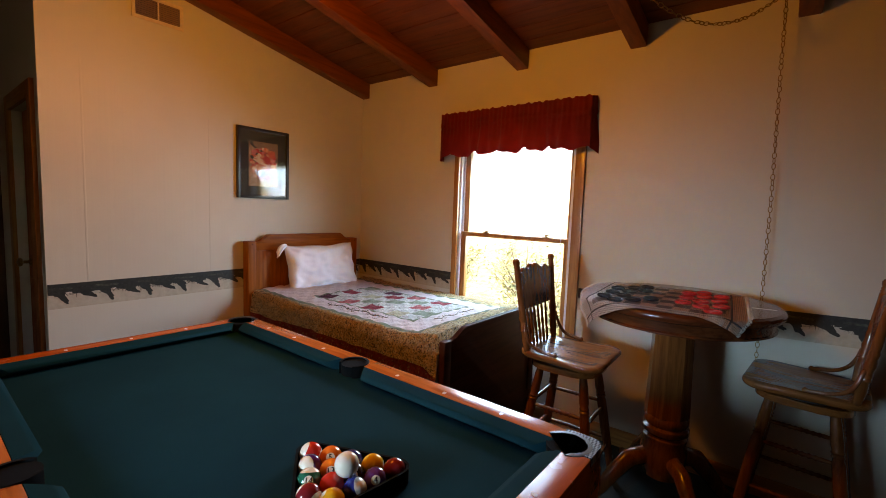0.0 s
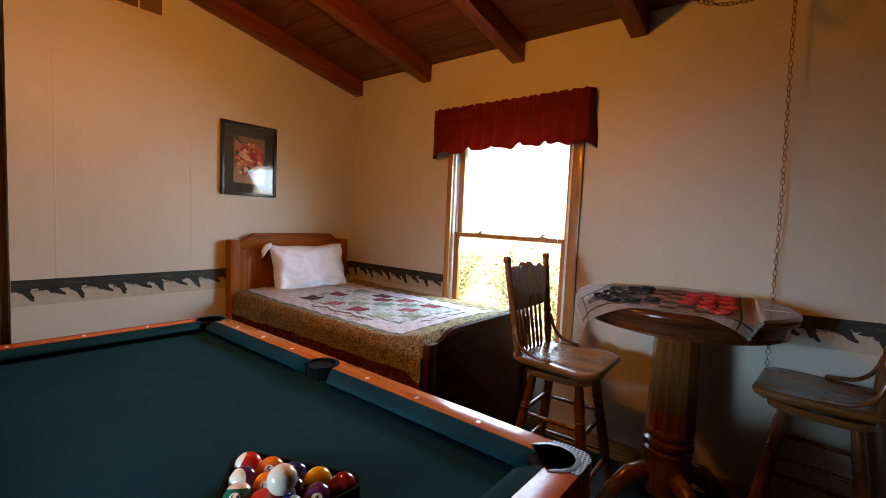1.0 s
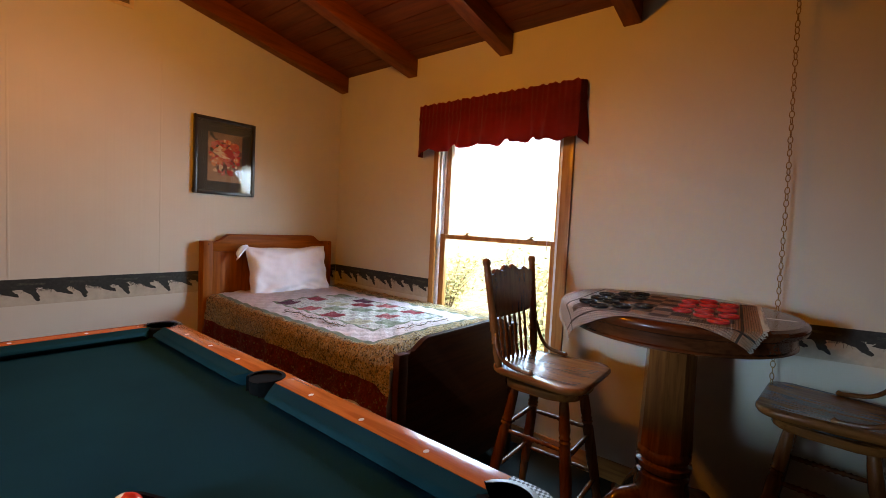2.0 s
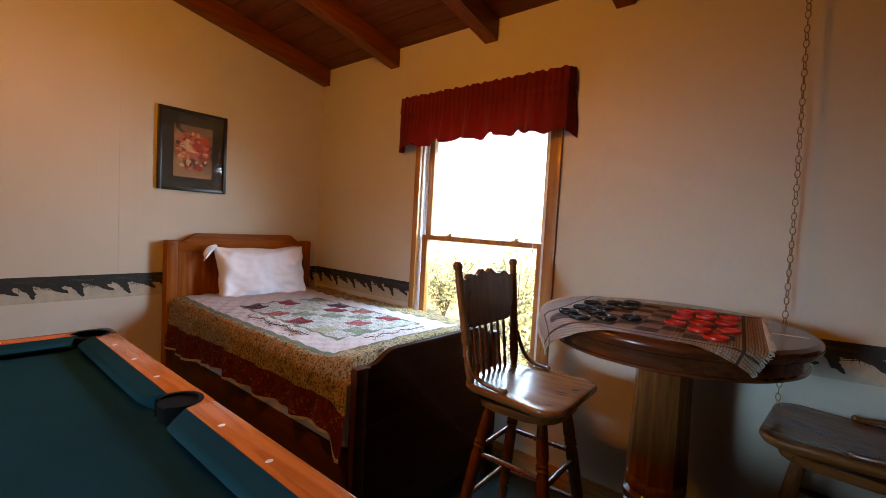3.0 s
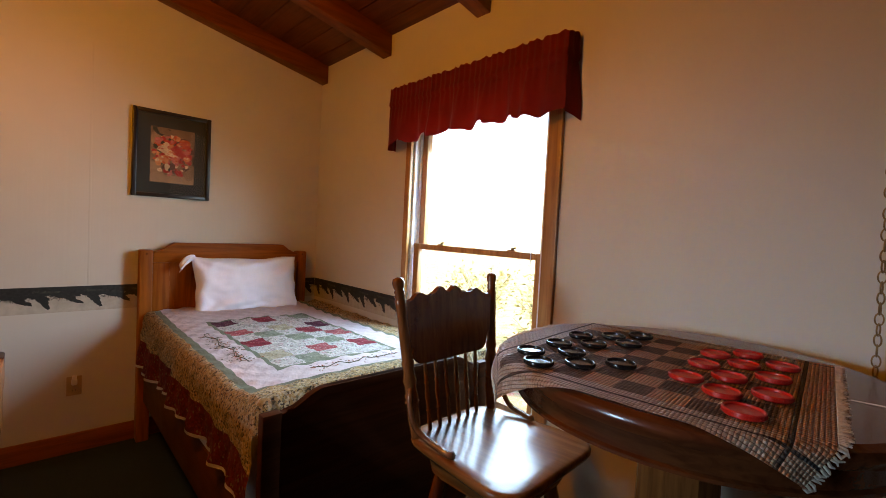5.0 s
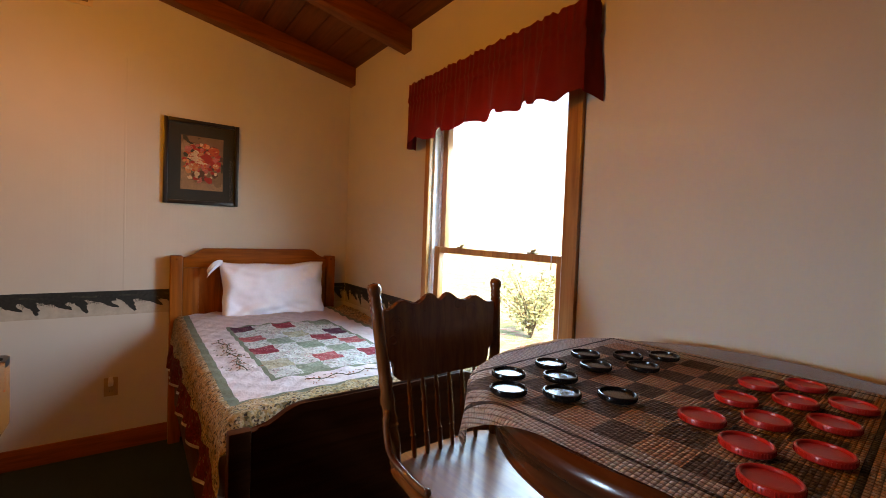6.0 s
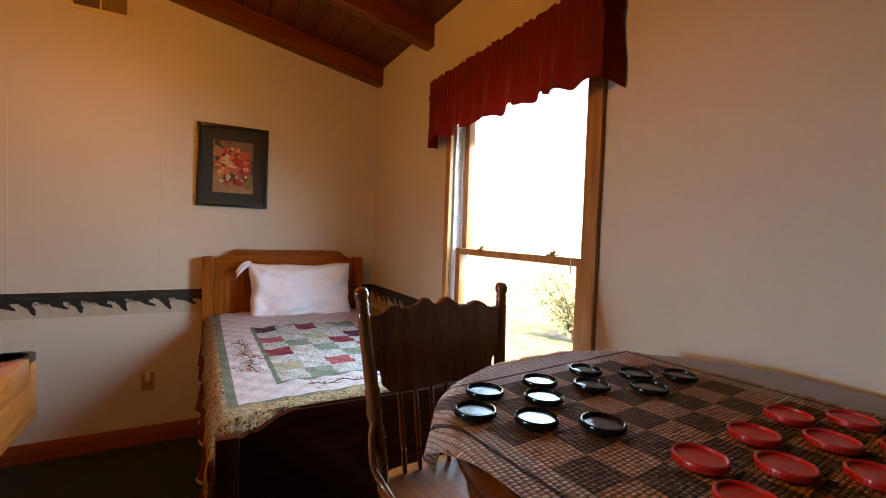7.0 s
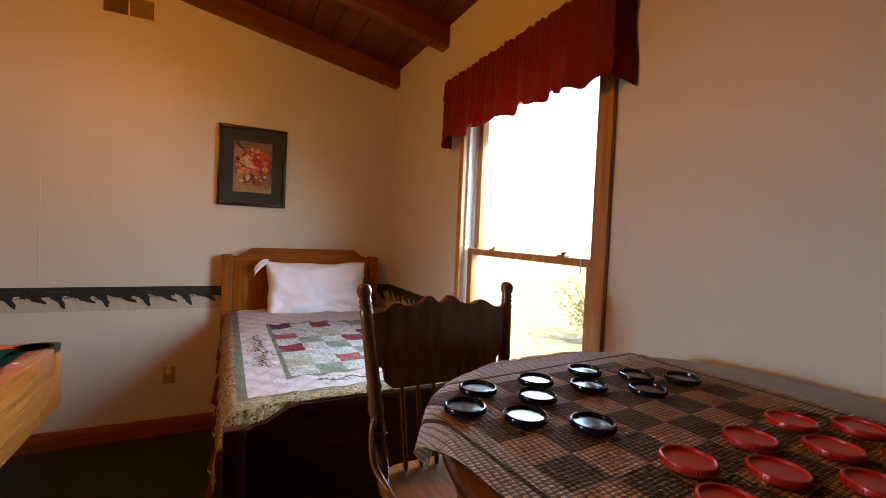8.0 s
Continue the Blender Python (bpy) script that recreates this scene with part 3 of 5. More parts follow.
def cloth_sheet(path, zlow, ztop, ztuck, seed, nz=26):
    """Gathered cloth along a path of (x, y) in plan, with a rod pocket and ruffle on top."""
    rnd = random.Random(seed)
    ph = [rnd.uniform(0, 6.28) for _ in range(6)]
    bm = bmesh.new()
    length = [0.0]
    for a, b in zip(path, path[1:]):
        length.append(length[-1] + math.hypot(b[0] - a[0], b[1] - a[1]))
    cols = int(length[-1] / 0.006)
    grid = []
    for i in range(cols + 1):
        s = length[-1] * i / cols
        k = max(j for j in range(len(path) - 1) if length[j] <= s + 1e-9)
        u = (s - length[k]) / (length[k + 1] - length[k])
        px, py = path[k][0] + (path[k + 1][0] - path[k][0]) * u, path[k][1] + (path[k + 1][1] - path[k][1]) * u
        dx, dy = path[k + 1][0] - path[k][0], path[k + 1][1] - path[k][1]
        d = math.hypot(dx, dy)
        nx, ny = dy / d, -dx / d
        col = []
        lo = zlow(s / length[-1]) + 0.006 * math.sin(s * 31 + ph[0]) + 0.004 * math.sin(s * 67 + ph[1])
        hi = ztop + 0.004 * math.sin(s * 95 + ph[2]) + 0.003 * math.sin(s * 160 + ph[3])
        for j in range(nz + 1):
            v = j / nz
            z = hi + (lo - hi) * v
            below = max(0, (ztuck - z) / (ztuck - lo))
            fold = ((0.004 + 0.006 * (0.5 + 0.5 * math.sin(s * 11 + ph[2]))) * math.sin(s * 61 + 1.6 * math.sin(s * 13 + ph[4])) + 0.012 * math.sin(s * 29 + 1.1 * math.sin(s * 7 + ph[0]) + ph[5]) + 0.006 * noise.noise(Vector((s * 16, z * 9, 3)))) * min(1, 0.22 + below)
            fine = 0.003 * math.sin(s * 190 + ph[1]) * (1 - min(1, below * 1.5))
            pocket = 0.006 * math.exp(-((z - (ztuck + 0.018)) / 0.014) ** 2) - 0.005 * math.exp(-((z - ztuck) / 0.005) ** 2)
            off = fold + fine + pocket + 0.012 * below
            col.append(bm.verts.new((px + nx * off, py + ny * off, z)))
        grid.append(col)
    for a, b in zip(grid, grid[1:]):
        for j in range(nz):
            bm.faces.new((a[j], b[j], b[j + 1], a[j + 1]))
    return bm


vy = 2.575


def hem(u):
    """Stepped swags between the gathers, longer at both ends."""
    step = (u * 6.5 + 0.12 * math.sin(u * 19)) % 1.0
    return 1.778 + 0.014 * math.sin(math.pi * u) - 0.014 * (1 - u) - 0.013 * math.sin(math.pi * min(1, step * 1.15)) + 0.012 * step - 0.026 * max(0, 1 - u * 12) - 0.018 * max(0, (u - 0.92) * 12)


bm = cloth_sheet([(VX0 - 0.005, WY - 0.006), (VX0, vy), (VX1, vy), (VX1 + 0.006, WY - 0.006)], hem, VZ1, VZ1 - 0.105, 4)
bmesh.ops.solidify(bm, geom=list(bm.faces), thickness=0.0015)
part("cloth", bm, M_VALANCE, val, sharp=80)
bm = bmesh.new()
tube(bm, [(VX0 + 0.008, WY - 0.004, VZ1 - 0.075), (VX0 + 0.012, vy + 0.022, VZ1 - 0.075), (VX1 - 0.012, vy + 0.022, VZ1 - 0.075), (VX1 - 0.008, WY - 0.004, VZ1 - 0.075)], 0.006, 8)
part("curtain_rod", bm, M_STEEL, val)

# ---- hall doors ----
dr = thing("door_1", Matrix(), "closed reddish pine door with a wooden casing in the hall wall", "door")
dr["kind"] = "structure"
part("casing", a_box(-3.222, -3.135, HY - 0.020, HY + 0.002, 0, 1.985, bevel=0.004), M_DOOR, dr)
part("casing", a_box(-3.945, -3.858, HY - 0.020, HY + 0.002, 0, 1.985, bevel=0.004), M_PINE, dr)
part("casing", a_box(-3.857, -3.223, HY - 0.020, HY + 0.002, 1.898, 1.985, bevel=0.004), M_PINE_X, dr)
bm = a_box(-3.857, -3.223, HY + 0.05, HY + 0.09, 0.01, 1.897)
for z0, z1 in ((0.15, 0.85), (1.0, 1.75)):
    for x0, x1 in ((-3.77, -3.57), (-3.51, -3.31)):
        box(bm, x0, x1, HY + 0.040, HY + 0.052, z0, z1, 0.006)
leaf = part("door_leaf", bm, M_DOOR, dr)
part("door_handle", lathe(bmesh.new(), [(0.026, 0), (0.026, 0.006), (0.010, 0.012), (0.010, 0.035), (0.026, 0.045), (0.028, 0.06), (0.0, 0.07)], 16, between((-3.79, HY + 0.05, 0.95), (-3.79, HY - 0.05, 0.95))), M_BRASS, leaf)
# ---- ceiling lamp out of view ----
m, n, l, b = material("lit_lamp_glass")
b.inputs["Base Color"].default_value = (0.9, 0.8, 0.6, 1)
b.inputs["Emission Color"].default_value = (1.0, 0.56, 0.2, 1)
b.inputs["Emission Strength"].default_value = 2.0
lampfix = thing("ceiling_lamp", Matrix.Translation(LAMP_AT), "lit warm ceiling lamp hanging from the boards", "lamp")
part("rod", tube(bmesh.new(), [(0, 0, 0.17), (0, 0, roof(LAMP_AT[1]) - LAMP_AT[2])], 0.008, 8), M_BRASS, lampfix)
part("canopy", lathe(bmesh.new(), [(0.0, 0.0), (0.05, 0.0), (0.06, 0.05), (0.06, 0.09)], 20, Matrix.Translation((0, 0, roof(LAMP_AT[1]) - LAMP_AT[2] - 0.08))), M_BRASS, lampfix)
part("socket", lathe(bmesh.new(), [(0.03, 0.10), (0.035, 0.14), (0.02, 0.175)], 16), M_BRASS, lampfix)

# ---- air vent ----
vent = thing("air_vent", Matrix.Translation((WX, 0.905, 2.425)), "beige enamelled air return grille high on the headboard wall", "vent")
VW, VH = 0.275, 0.145
bm = bmesh.new()
box(bm, 0, 0.008, 0, VW, 0, 0.020, 0.002)
box(bm, 0, 0.008, 0, VW, VH - 0.020, VH, 0.002)
box(bm, 0, 0.0078, 0, 0.020, 0.0205, VH - 0.0205, 0.002)
box(bm, 0, 0.0078, VW - 0.020, VW, 0.0205, VH - 0.0205, 0.002)
box(bm, 0, 0.0076, VW * 0.5 - 0.004, VW * 0.5 + 0.004, 0.0205, VH - 0.0205, 0.001)
part("frame", bm, M_VENT, vent)
part("backing", a_box(0.0005, 0.002, 0.018, VW - 0.018, 0.018, VH - 0.018), M_DUCT, vent)
sl = None
for k in range(9):
    z = 0.027 + k * 0.0115
    for y0, y1, tilt in ((0.021, VW * 0.5 - 0.005, 40), (VW * 0.5 + 0.005, VW - 0.021, 20)):
        bm = a_box(-0.0006, 0.0006, 0, y1 - y0, -0.0045, 0.0045)
        o = part("slat", bm, M_SLAT, vent)
        o.matrix_basis = pose(0.0048, y0, z, 0, tilt, 0)

# ---- socket ----
outl = thing("wall_outlet", Matrix.Translation((WX, 1.244, 0.312)), "beige double wall outlet with a small plug-in light", "outlet")
part("cover_plate", a_box(0, 0.006, 0, 0.064, 0, 0.104, bevel=0.003), M_PLATE, outl)
for z in (0.028, 0.076):
    bm = bmesh.new()
    slab(bm, rounded(0.034, 0.029, 0.012), 0.0055, 0.0085, Matrix.Translation((0, 0.032, z)) @ YZ @ Matrix.Rotation(math.pi / 2, 4, "Z"))
    for yy in (0.026, 0.038):
        box(bm, 0.008, 0.0088, yy - 0.001, yy + 0.001, z - 0.003, z + 0.006, mat=1)
    part("receptacle", bm, [M_PLATE, M_DUCT], outl)
bm = a_box(0.009, 0.034, 0.020, 0.044, 0.062, 0.092, bevel=0.005)
lathe(bm, [(0.010, 0.0), (0.011, 0.012), (0.009, 0.020), (0.0, 0.023)], 14, Matrix.Translation((0.022, 0.032, 0.092)))
part("plug_light", bm, M_VINYL, outl, "small white plug-in night light")

# ---- bed ----
bed = thing("bed", Matrix(), "oak single bed with curved headboard and solid footboard, made up", "bed")
HX0, HX1 = -3.030, -2.972
Y0, Y1 = 1.545, 2.535          # outer faces of the posts


def arch(y0, y1, lowz, highz, step0, step1):
    """The outline of a board with a raised middle and S-shaped shoulders (y, z of its top edge)."""
    pts = []
    for k in range(41):
        u = k / 40
        y = y0 + (y1 - y0) * u
        d = min(y - y0, y1 - y)
        v = min(max((d - step0) / (step1 - step0), 0), 1)
        pts.append((y, lowz + (highz - lowz) * v * v * (3 - 2 * v)))
    return pts


for ya, yb in ((Y0, Y0 + 0.062), (Y1 - 0.062, Y1)):
    bm = a_box(HX0 - 0.012, HX1 + 0.006, ya, yb, 0, 1.106, bevel=0.008)
    p = part("headboard_post", bm, M_BED, bed)
    for z in (1.085,):
        part("screw_plug", lathe(bmesh.new(), [(0.006, 0), (0.006, 0.0015), (0.0, 0.002)], 10, between((HX1 + 0.006, (ya + yb) / 2, z), (HX1 + 0.1, (ya + yb) / 2, z))), M_OAK, p)
top = arch(Y0 + 0.063, Y1 - 0.063, 1.098, 1.150, 0.03, 0.115)
bm = bmesh.new()
slab(bm, [(Y0 + 0.063, 1.035)] + top + [(Y1 - 0.063, 1.035)], HX0, HX1 - 0.006, YZ, 0.004)
part("top_rail", bm, M_BED_Y, bed)
inner0, inner1 = Y0 + 0.063, Y1 - 0.063
part("stile", a_box(HX0 + 0.002, HX1 - 0.010, inner0, inner0 + 0.085, 0.30, 1.034, bevel=0.002), M_BED, bed)
part("stile", a_box(HX0 + 0.002, HX1 - 0.010, inner1 - 0.085, inner1, 0.30, 1.034, bevel=0.002), M_BED, bed)
part("headboard_panel", a_box(HX0 + 0.006, HX1 - 0.022, inner0 + 0.0855, inner1 - 0.0855, 0.30, 1.034), M_BED, bed)
FX0, FX1 = -1.234, -1.207
# footboard in the darkened oak, which carries its shade
for ya, yb in ((Y0 + 0.025, Y0 + 0.080), (Y1 - 0.080, Y1 - 0.025)):
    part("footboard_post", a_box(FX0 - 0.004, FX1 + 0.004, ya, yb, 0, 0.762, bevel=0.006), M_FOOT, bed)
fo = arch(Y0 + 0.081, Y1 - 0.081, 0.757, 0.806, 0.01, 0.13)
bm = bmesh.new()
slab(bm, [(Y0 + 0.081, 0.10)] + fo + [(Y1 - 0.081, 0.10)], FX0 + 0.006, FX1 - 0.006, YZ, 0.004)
part("footboard_panel", bm, M_FOOT, bed, "oak footboard, its shade put into a darker colour")
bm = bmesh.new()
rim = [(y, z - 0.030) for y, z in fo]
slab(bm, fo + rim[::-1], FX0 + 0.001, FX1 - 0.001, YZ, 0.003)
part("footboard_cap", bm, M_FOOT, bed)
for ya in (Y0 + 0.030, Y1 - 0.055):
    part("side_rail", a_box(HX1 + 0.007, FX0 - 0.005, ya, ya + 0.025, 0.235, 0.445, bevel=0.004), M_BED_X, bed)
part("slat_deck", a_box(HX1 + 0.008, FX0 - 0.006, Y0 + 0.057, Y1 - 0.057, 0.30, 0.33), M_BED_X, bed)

matt = a_box(-2.965, -1.275, 1.585, 2.495, 0.332, 0.734, bevel=0.04)
mattress = tagged(part("mattress", matt, M_WHITE), "white mattress lying in the oak bed under the quilt", "mattress")

M_Q_WHITE = plain("quilt_cream_pink", (0.72, 0.61, 0.60), 0.9, scale=45, var=0.07, bumpy=0.8, dist=0.006)
M_Q_SAGE = plain("quilt_sage", (0.20, 0.22, 0.145), 0.9, scale=60, var=0.12, bumpy=0.6, dist=0.004)
FLOR = [(0.0, (0.68, 0.64, 0.60)), (0.35, (0.58, 0.56, 0.50)), (0.62, (0.34, 0.36, 0.28)), (0.75, (0.62, 0.44, 0.42)), (0.85, (0.74, 0.70, 0.66)), (0.95, (0.30, 0.26, 0.28))]
M_Q_FLORAL = print_cloth("quilt_pale_floral", FLOR, 150)
CAL = [(0.0, (0.52, 0.36, 0.15)), (0.3, (0.64, 0.51, 0.30)), (0.5, (0.24, 0.20, 0.10)), (0.66, (0.46, 0.27, 0.11)), (0.78, (0.10, 0.07, 0.04)), (0.88, (0.58, 0.48, 0.32))]
M_Q_CALICO = print_cloth("quilt_green_gold_calico", CAL, 165)
RED = [(0.0, (0.20, 0.012, 0.014)), (0.55, (0.13, 0.008, 0.011)), (0.8, (0.23, 0.036, 0.026)), (0.93, (0.26, 0.14, 0.08))]
M_Q_RED = print_cloth("quilt_dark_red_border", RED, 130)
M_Q_P1 = print_cloth("quilt_patch_plum", [(0.0, (0.09, 0.012, 0.035)), (0.6, (0.14, 0.022, 0.05)), (0.9, (0.24, 0.11, 0.12))], 160)
M_Q_P2 = print_cloth("quilt_patch_red", [(0.0, (0.32, 0.025, 0.040)), (0.6, (0.26, 0.020, 0.032)), (0.9, (0.46, 0.14, 0.13))], 160)
M_Q_P3 = print_cloth("quilt_patch_rose", [(0.0, (0.44, 0.080, 0.085)), (0.6, (0.50, 0.115, 0.110)), (0.9, (0.60, 0.28, 0.25))], 160)
M_Q_P4 = print_cloth("quilt_patch_green", [(0.0, (0.24, 0.27, 0.185)), (0.6, (0.29, 0.31, 0.22)), (0.9, (0.42, 0.43, 0.33))], 160)
M_Q_P5 = print_cloth("quilt_patch_straw", [(0.0, (0.50, 0.43, 0.28)), (0.6, (0.58, 0.52, 0.38)), (0.9, (0.34, 0.28, 0.16))], 160)
M_Q_HEM = plain("quilt_cream_hem", (0.66, 0.60, 0.52), 0.9, scale=60, bumpy=0.6)

# quilt: u runs across the bed from the near hem, v from head to foot
PX0, PX1, PY0, PY1 = -2.490, -1.600, 1.785, 2.295     # patchwork field on the bed top
QY0, QY1, QTOP = 1.562, 2.512, 0.744                # mattress edges under the quilt
HANG = 0.238
rnd = random.Random(12)


def lines(marks, step):
    out = []
    for a, b in zip(marks, marks[1:]):
        k = max(1, round((b - a) / step))
        out += [a + (b - a) * i / k for i in range(k)]
    return out + [marks[-1]]


U_CAL, U_RED, U_HEM = 0.155, 0.155 + 0.135, HANG + 0.012
us = lines([QY0 - HANG - 0.012, QY0 - HANG, QY0 - 0.115, QY0 + 0.045, QY0 + 0.075, PY0 - 0.018, PY0, *[PY0 + (PY1 - PY0) * k / 5 for k in range(1, 5)], PY1, PY1 + 0.018, QY1 - 0.060, QY1 - 0.030, QY1 + 0.10], 0.0125)
vs_ = lines([-2.955, PX0 - 0.018, PX0, *[PX0 + (PX1 - PX0) * k / 8 for k in range(1, 8)], PX1, PX1 + 0.018, -1.430, -1.402, -1.268, -1.237], 0.0125)
# coloured patches, column by column from the near side
PATCH = [[6, 8, 7, 10], [3, 9, 3, 9], [7, 10, 9, 8], [3, 7, 9, 3], [9, 6, 8, 7]]


def zone(u, v):
    if PX0 < v < PX1 and PY0 < u < PY1:
        i, j = int((v - PX0) / (PX1 - PX0) * 8), int((u - PY0) / (PY1 - PY0) * 5)
        if (i + j) % 2:
            return 3
        return PATCH[j][i // 2]
    if PX0 - 0.018 < v < PX1 + 0.018 and PY0 - 0.018 < u < PY1 + 0.018:
        return 1
    if u < QY0 - HANG:
        return 5
    if u < QY0 - 0.115:
        return 4
    if u < QY0 + 0.045 or u > QY1 - 0.030 or v > -1.402:
        return 2
    if u < QY0 + 0.075 or u > QY1 - 0.060 or v > -1.430:
        return 1
    return 0


def quilt_place(u, v):
    """Over the mattress edge and down its side, with puckers and loose folds."""
    r = 0.045
    puff = 0.004 * math.sin(u * 61) * math.sin(v * 57) + 0.005 * noise.noise(Vector((u * 9, v * 9, 1))) + 0.002 * noise.noise(Vector((u * 40, v * 40, 4)))
    rise = 0.040 * math.exp(-((v + 1.255) / 0.13) ** 2) + 0.010 * math.exp(-((v + 2.85) / 0.2) ** 2)
    drop = min(1.0, max(0.0, (v + 1.268) / 0.028))
    rise -= 0.085 * drop * drop * (3 - 2 * drop)     # tucked down inside the footboard
    crown = 0.016 * (1 - ((u - 2.03) / 0.5) ** 2) if QY0 < u < QY1 else 0.0
    if u >= QY0 + r:
        return Vector((v, u, QTOP + crown + rise + puff))
    d = QY0 + r - u
    arc = r * math.pi / 2
    if d < arc:
        a = d / r
        y, z = QY0 + r - r * math.sin(a), QTOP - r + r * math.cos(a)
        k = math.cos(a)
        return Vector((v, y - puff * (1 - k), z + (crown + rise + puff) * k))
    down = d - arc
    wave = 0.5 + 0.5 * math.sin(v * 9 + 1.3)
    sway = (0.014 * math.sin(v * 23) + 0.010 * math.sin(v * 41 + 2) + 0.03 * wave) * min(1, down / 0.22)
    fall = down * (1.0 + 0.05 * math.sin(v * 6.5)) * (0.86 + 0.20 * (-1.2 - v) / 1.7 + 0.42 * math.exp(-((v + 1.245) / 0.045) ** 2))
    tuck = 0.016 * math.sin(min(1, down / 0.3) * math.pi)
    return Vector((v, QY0 - 0.004 - sway * 0.9 + tuck * 0.4 - puff, QTOP - r - fall))


bm = bmesh.new()
grid = [[bm.verts.new(quilt_place(u, v)) for v in vs_] for u in us]
for i in range(len(us) - 1):
    for j in range(len(vs_) - 1):
        f = bm.faces.new((grid[i][j], grid[i][j + 1], grid[i + 1][j + 1], grid[i + 1][j]))
        f.material_index = zone((us[i] + us[i + 1]) / 2, (vs_[j] + vs_[j + 1]) / 2)
bmesh.ops.solidify(bm, geom=list(bm.faces), thickness=0.006)
quilt = thing("quilt", Matrix(), "patchwork quilt with sage, calico and dark red borders on bed", "quilt")
part("quilt_top", bm, [M_Q_WHITE, M_Q_SAGE, M_Q_CALICO, M_Q_FLORAL, M_Q_RED, M_Q_HEM, M_Q_P1, M_Q_P2, M_Q_P3, M_Q_P4, M_Q_P5], quilt, sharp=80)
M_Q_STEM = plain("quilt_vine_thread", (0.075, 0.065, 0.03), 0.9)
M_Q_BUD = plain("quilt_flower_thread", (0.30, 0.085, 0.03), 0.9)


def vine(name, u0, v0, u1, v1, seed, cols, many):
    """An embroidered spray of stems, leaves and buds lying on the quilt."""
    r = random.Random(seed)
    bm = bmesh.new()
    d = Vector((u1 - u0, v1 - v0))
    nrm = Vector((-d.y, d.x)).normalized()
    pts = []
    for k in range(30):
        s = k / 29
        q = Vector((u0, v0)) + d * s + nrm * 0.010 * math.sin(s * 17)
        pts.append(quilt_place(q.x, q.y) + Vector((0, 0, 0.004)))
    tube(bm, pts, 0.0016, 5)
    for k in range(many):
        s = r.random()
        q = Vector((u0, v0)) + d * s + nrm * (0.010 * math.sin(s * 17) + r.gauss(0, 0.020))
        c = quilt_place(q.x, q.y) + Vector((0, 0, 0.0045))
        a = r.uniform(0, 6.28)
        ln, w = r.uniform(0.005, 0.011), r.uniform(0.002, 0.0045)
        e1, e2 = Vector((math.cos(a), math.sin(a), 0)), Vector((-math.sin(a), math.cos(a), 0))
        vv = [bm.verts.new(c + e1 * ln * math.cos(t) + e2 * w * math.sin(t) + Vector((0, 0, 0.001 * math.cos(2 * t)))) for t in [i * math.pi / 3 for i in range(6)]]
        bm.faces.new(vv).material_index = 1 if r.random() < cols else 0
    return part(name, bm, [M_Q_STEM, M_Q_BUD], quilt, "embroidered vine of leaves and small flowers")


vine("embroidery", 1.700, -2.26, 1.712, -1.74, 1, 0.35, 170)
vine("embroidery", 1.86, -1.510, 2.26, -1.505, 2, 0.6, 60)

# pillow, upright against the headboard
bm = bmesh.new()
N = 44
PW, PH, PT = 0.635, 0.405, 0.18
front, back = [], []


def pillow_at(i, j, side):
    a, b = -1 + 2 * i / N, -1 + 2 * j / N
    ea, eb = 1 - abs(a) ** 3.2, 1 - abs(b) ** 3.2
    bulge = max(0.0, ea * eb) ** 0.55
    pinch = 1 - 0.05 * (1 - abs(b) ** 2) * abs(a) ** 4
    pinch2 = 1 - 0.07 * (1 - abs(a) ** 2) * abs(b) ** 4
    x = a * PW / 2 * pinch
    z = b * PH / 2 * pinch2
    wr = 0.022 * noise.noise(Vector((a * 2.2 + 5, b * 2.2, side))) + 0.010 * noise.noise(Vector((a * 6, b * 5 + 3, side)))
    wr += 0.006 * math.sin(8 * (a * a + 0.6 * b * b) + 3 * noise.noise(Vector((a * 2, b * 2, 7))))
    for ca, cb in ((-1, 1), (1, 1), (-1, -1), (1, -1)):
        da, db = a - ca, b - cb
        dist = math.hypot(da, db)
        wr += 0.015 * math.sin(7 * math.atan2(db, da) + 2.1 * ca + cb) * math.exp(-((dist - 0.55) / 0.40) ** 2)
    wr += 0.007 * math.sin(26 * (b + 0.35 * a * a) + 4 * noise.noise(Vector((a * 3, b * 2, 9)))) * math.exp(-((b + 0.75) / 0.3) ** 2)
    x += 0.012 * noise.noise(Vector((b * 2.3, a, 11))) * abs(a) ** 3
    z += 0.014 * noise.noise(Vector((a * 2.1, b, 15))) * abs(b) ** 3
    return x, z, side * (PT / 2 * bulge + wr * bulge ** 0.7)


tiltm = Matrix.Translation((-2.868, 2.106, 0.876)) @ pose(0, 0, 0, 0, -14, 0)
fr = [[bm.verts.new(tiltm @ Vector((pillow_at(i, j, 1)[2], pillow_at(i, j, 1)[0], pillow_at(i, j, 1)[1]))) for j in range(N + 1)] for i in range(N + 1)]
bk = [[fr[i][j] if i in (0, N) or j in (0, N) else bm.verts.new(tiltm @ Vector((pillow_at(i, j, -1)[2] * 0.7, pillow_at(i, j, -1)[0], pillow_at(i, j, -1)[1]))) for j in range(N + 1)] for i in range(N + 1)]
for i in range(N):
    for j in range(N):
        bm.faces.new((fr[i][j], fr[i + 1][j], fr[i + 1][j + 1], fr[i][j + 1]))
        bm.faces.new((bk[i][j + 1], bk[i + 1][j + 1], bk[i + 1][j], bk[i][j]))
pil = thing("pillow", Matrix(), "plump white pillow leaning upright against the headboard", "pillow")
part("pillowcase", bm, M_WHITE, pil, sharp=80)
bm = bmesh.new()   # gathered open end of the case, flopped over at the corner
rings = []
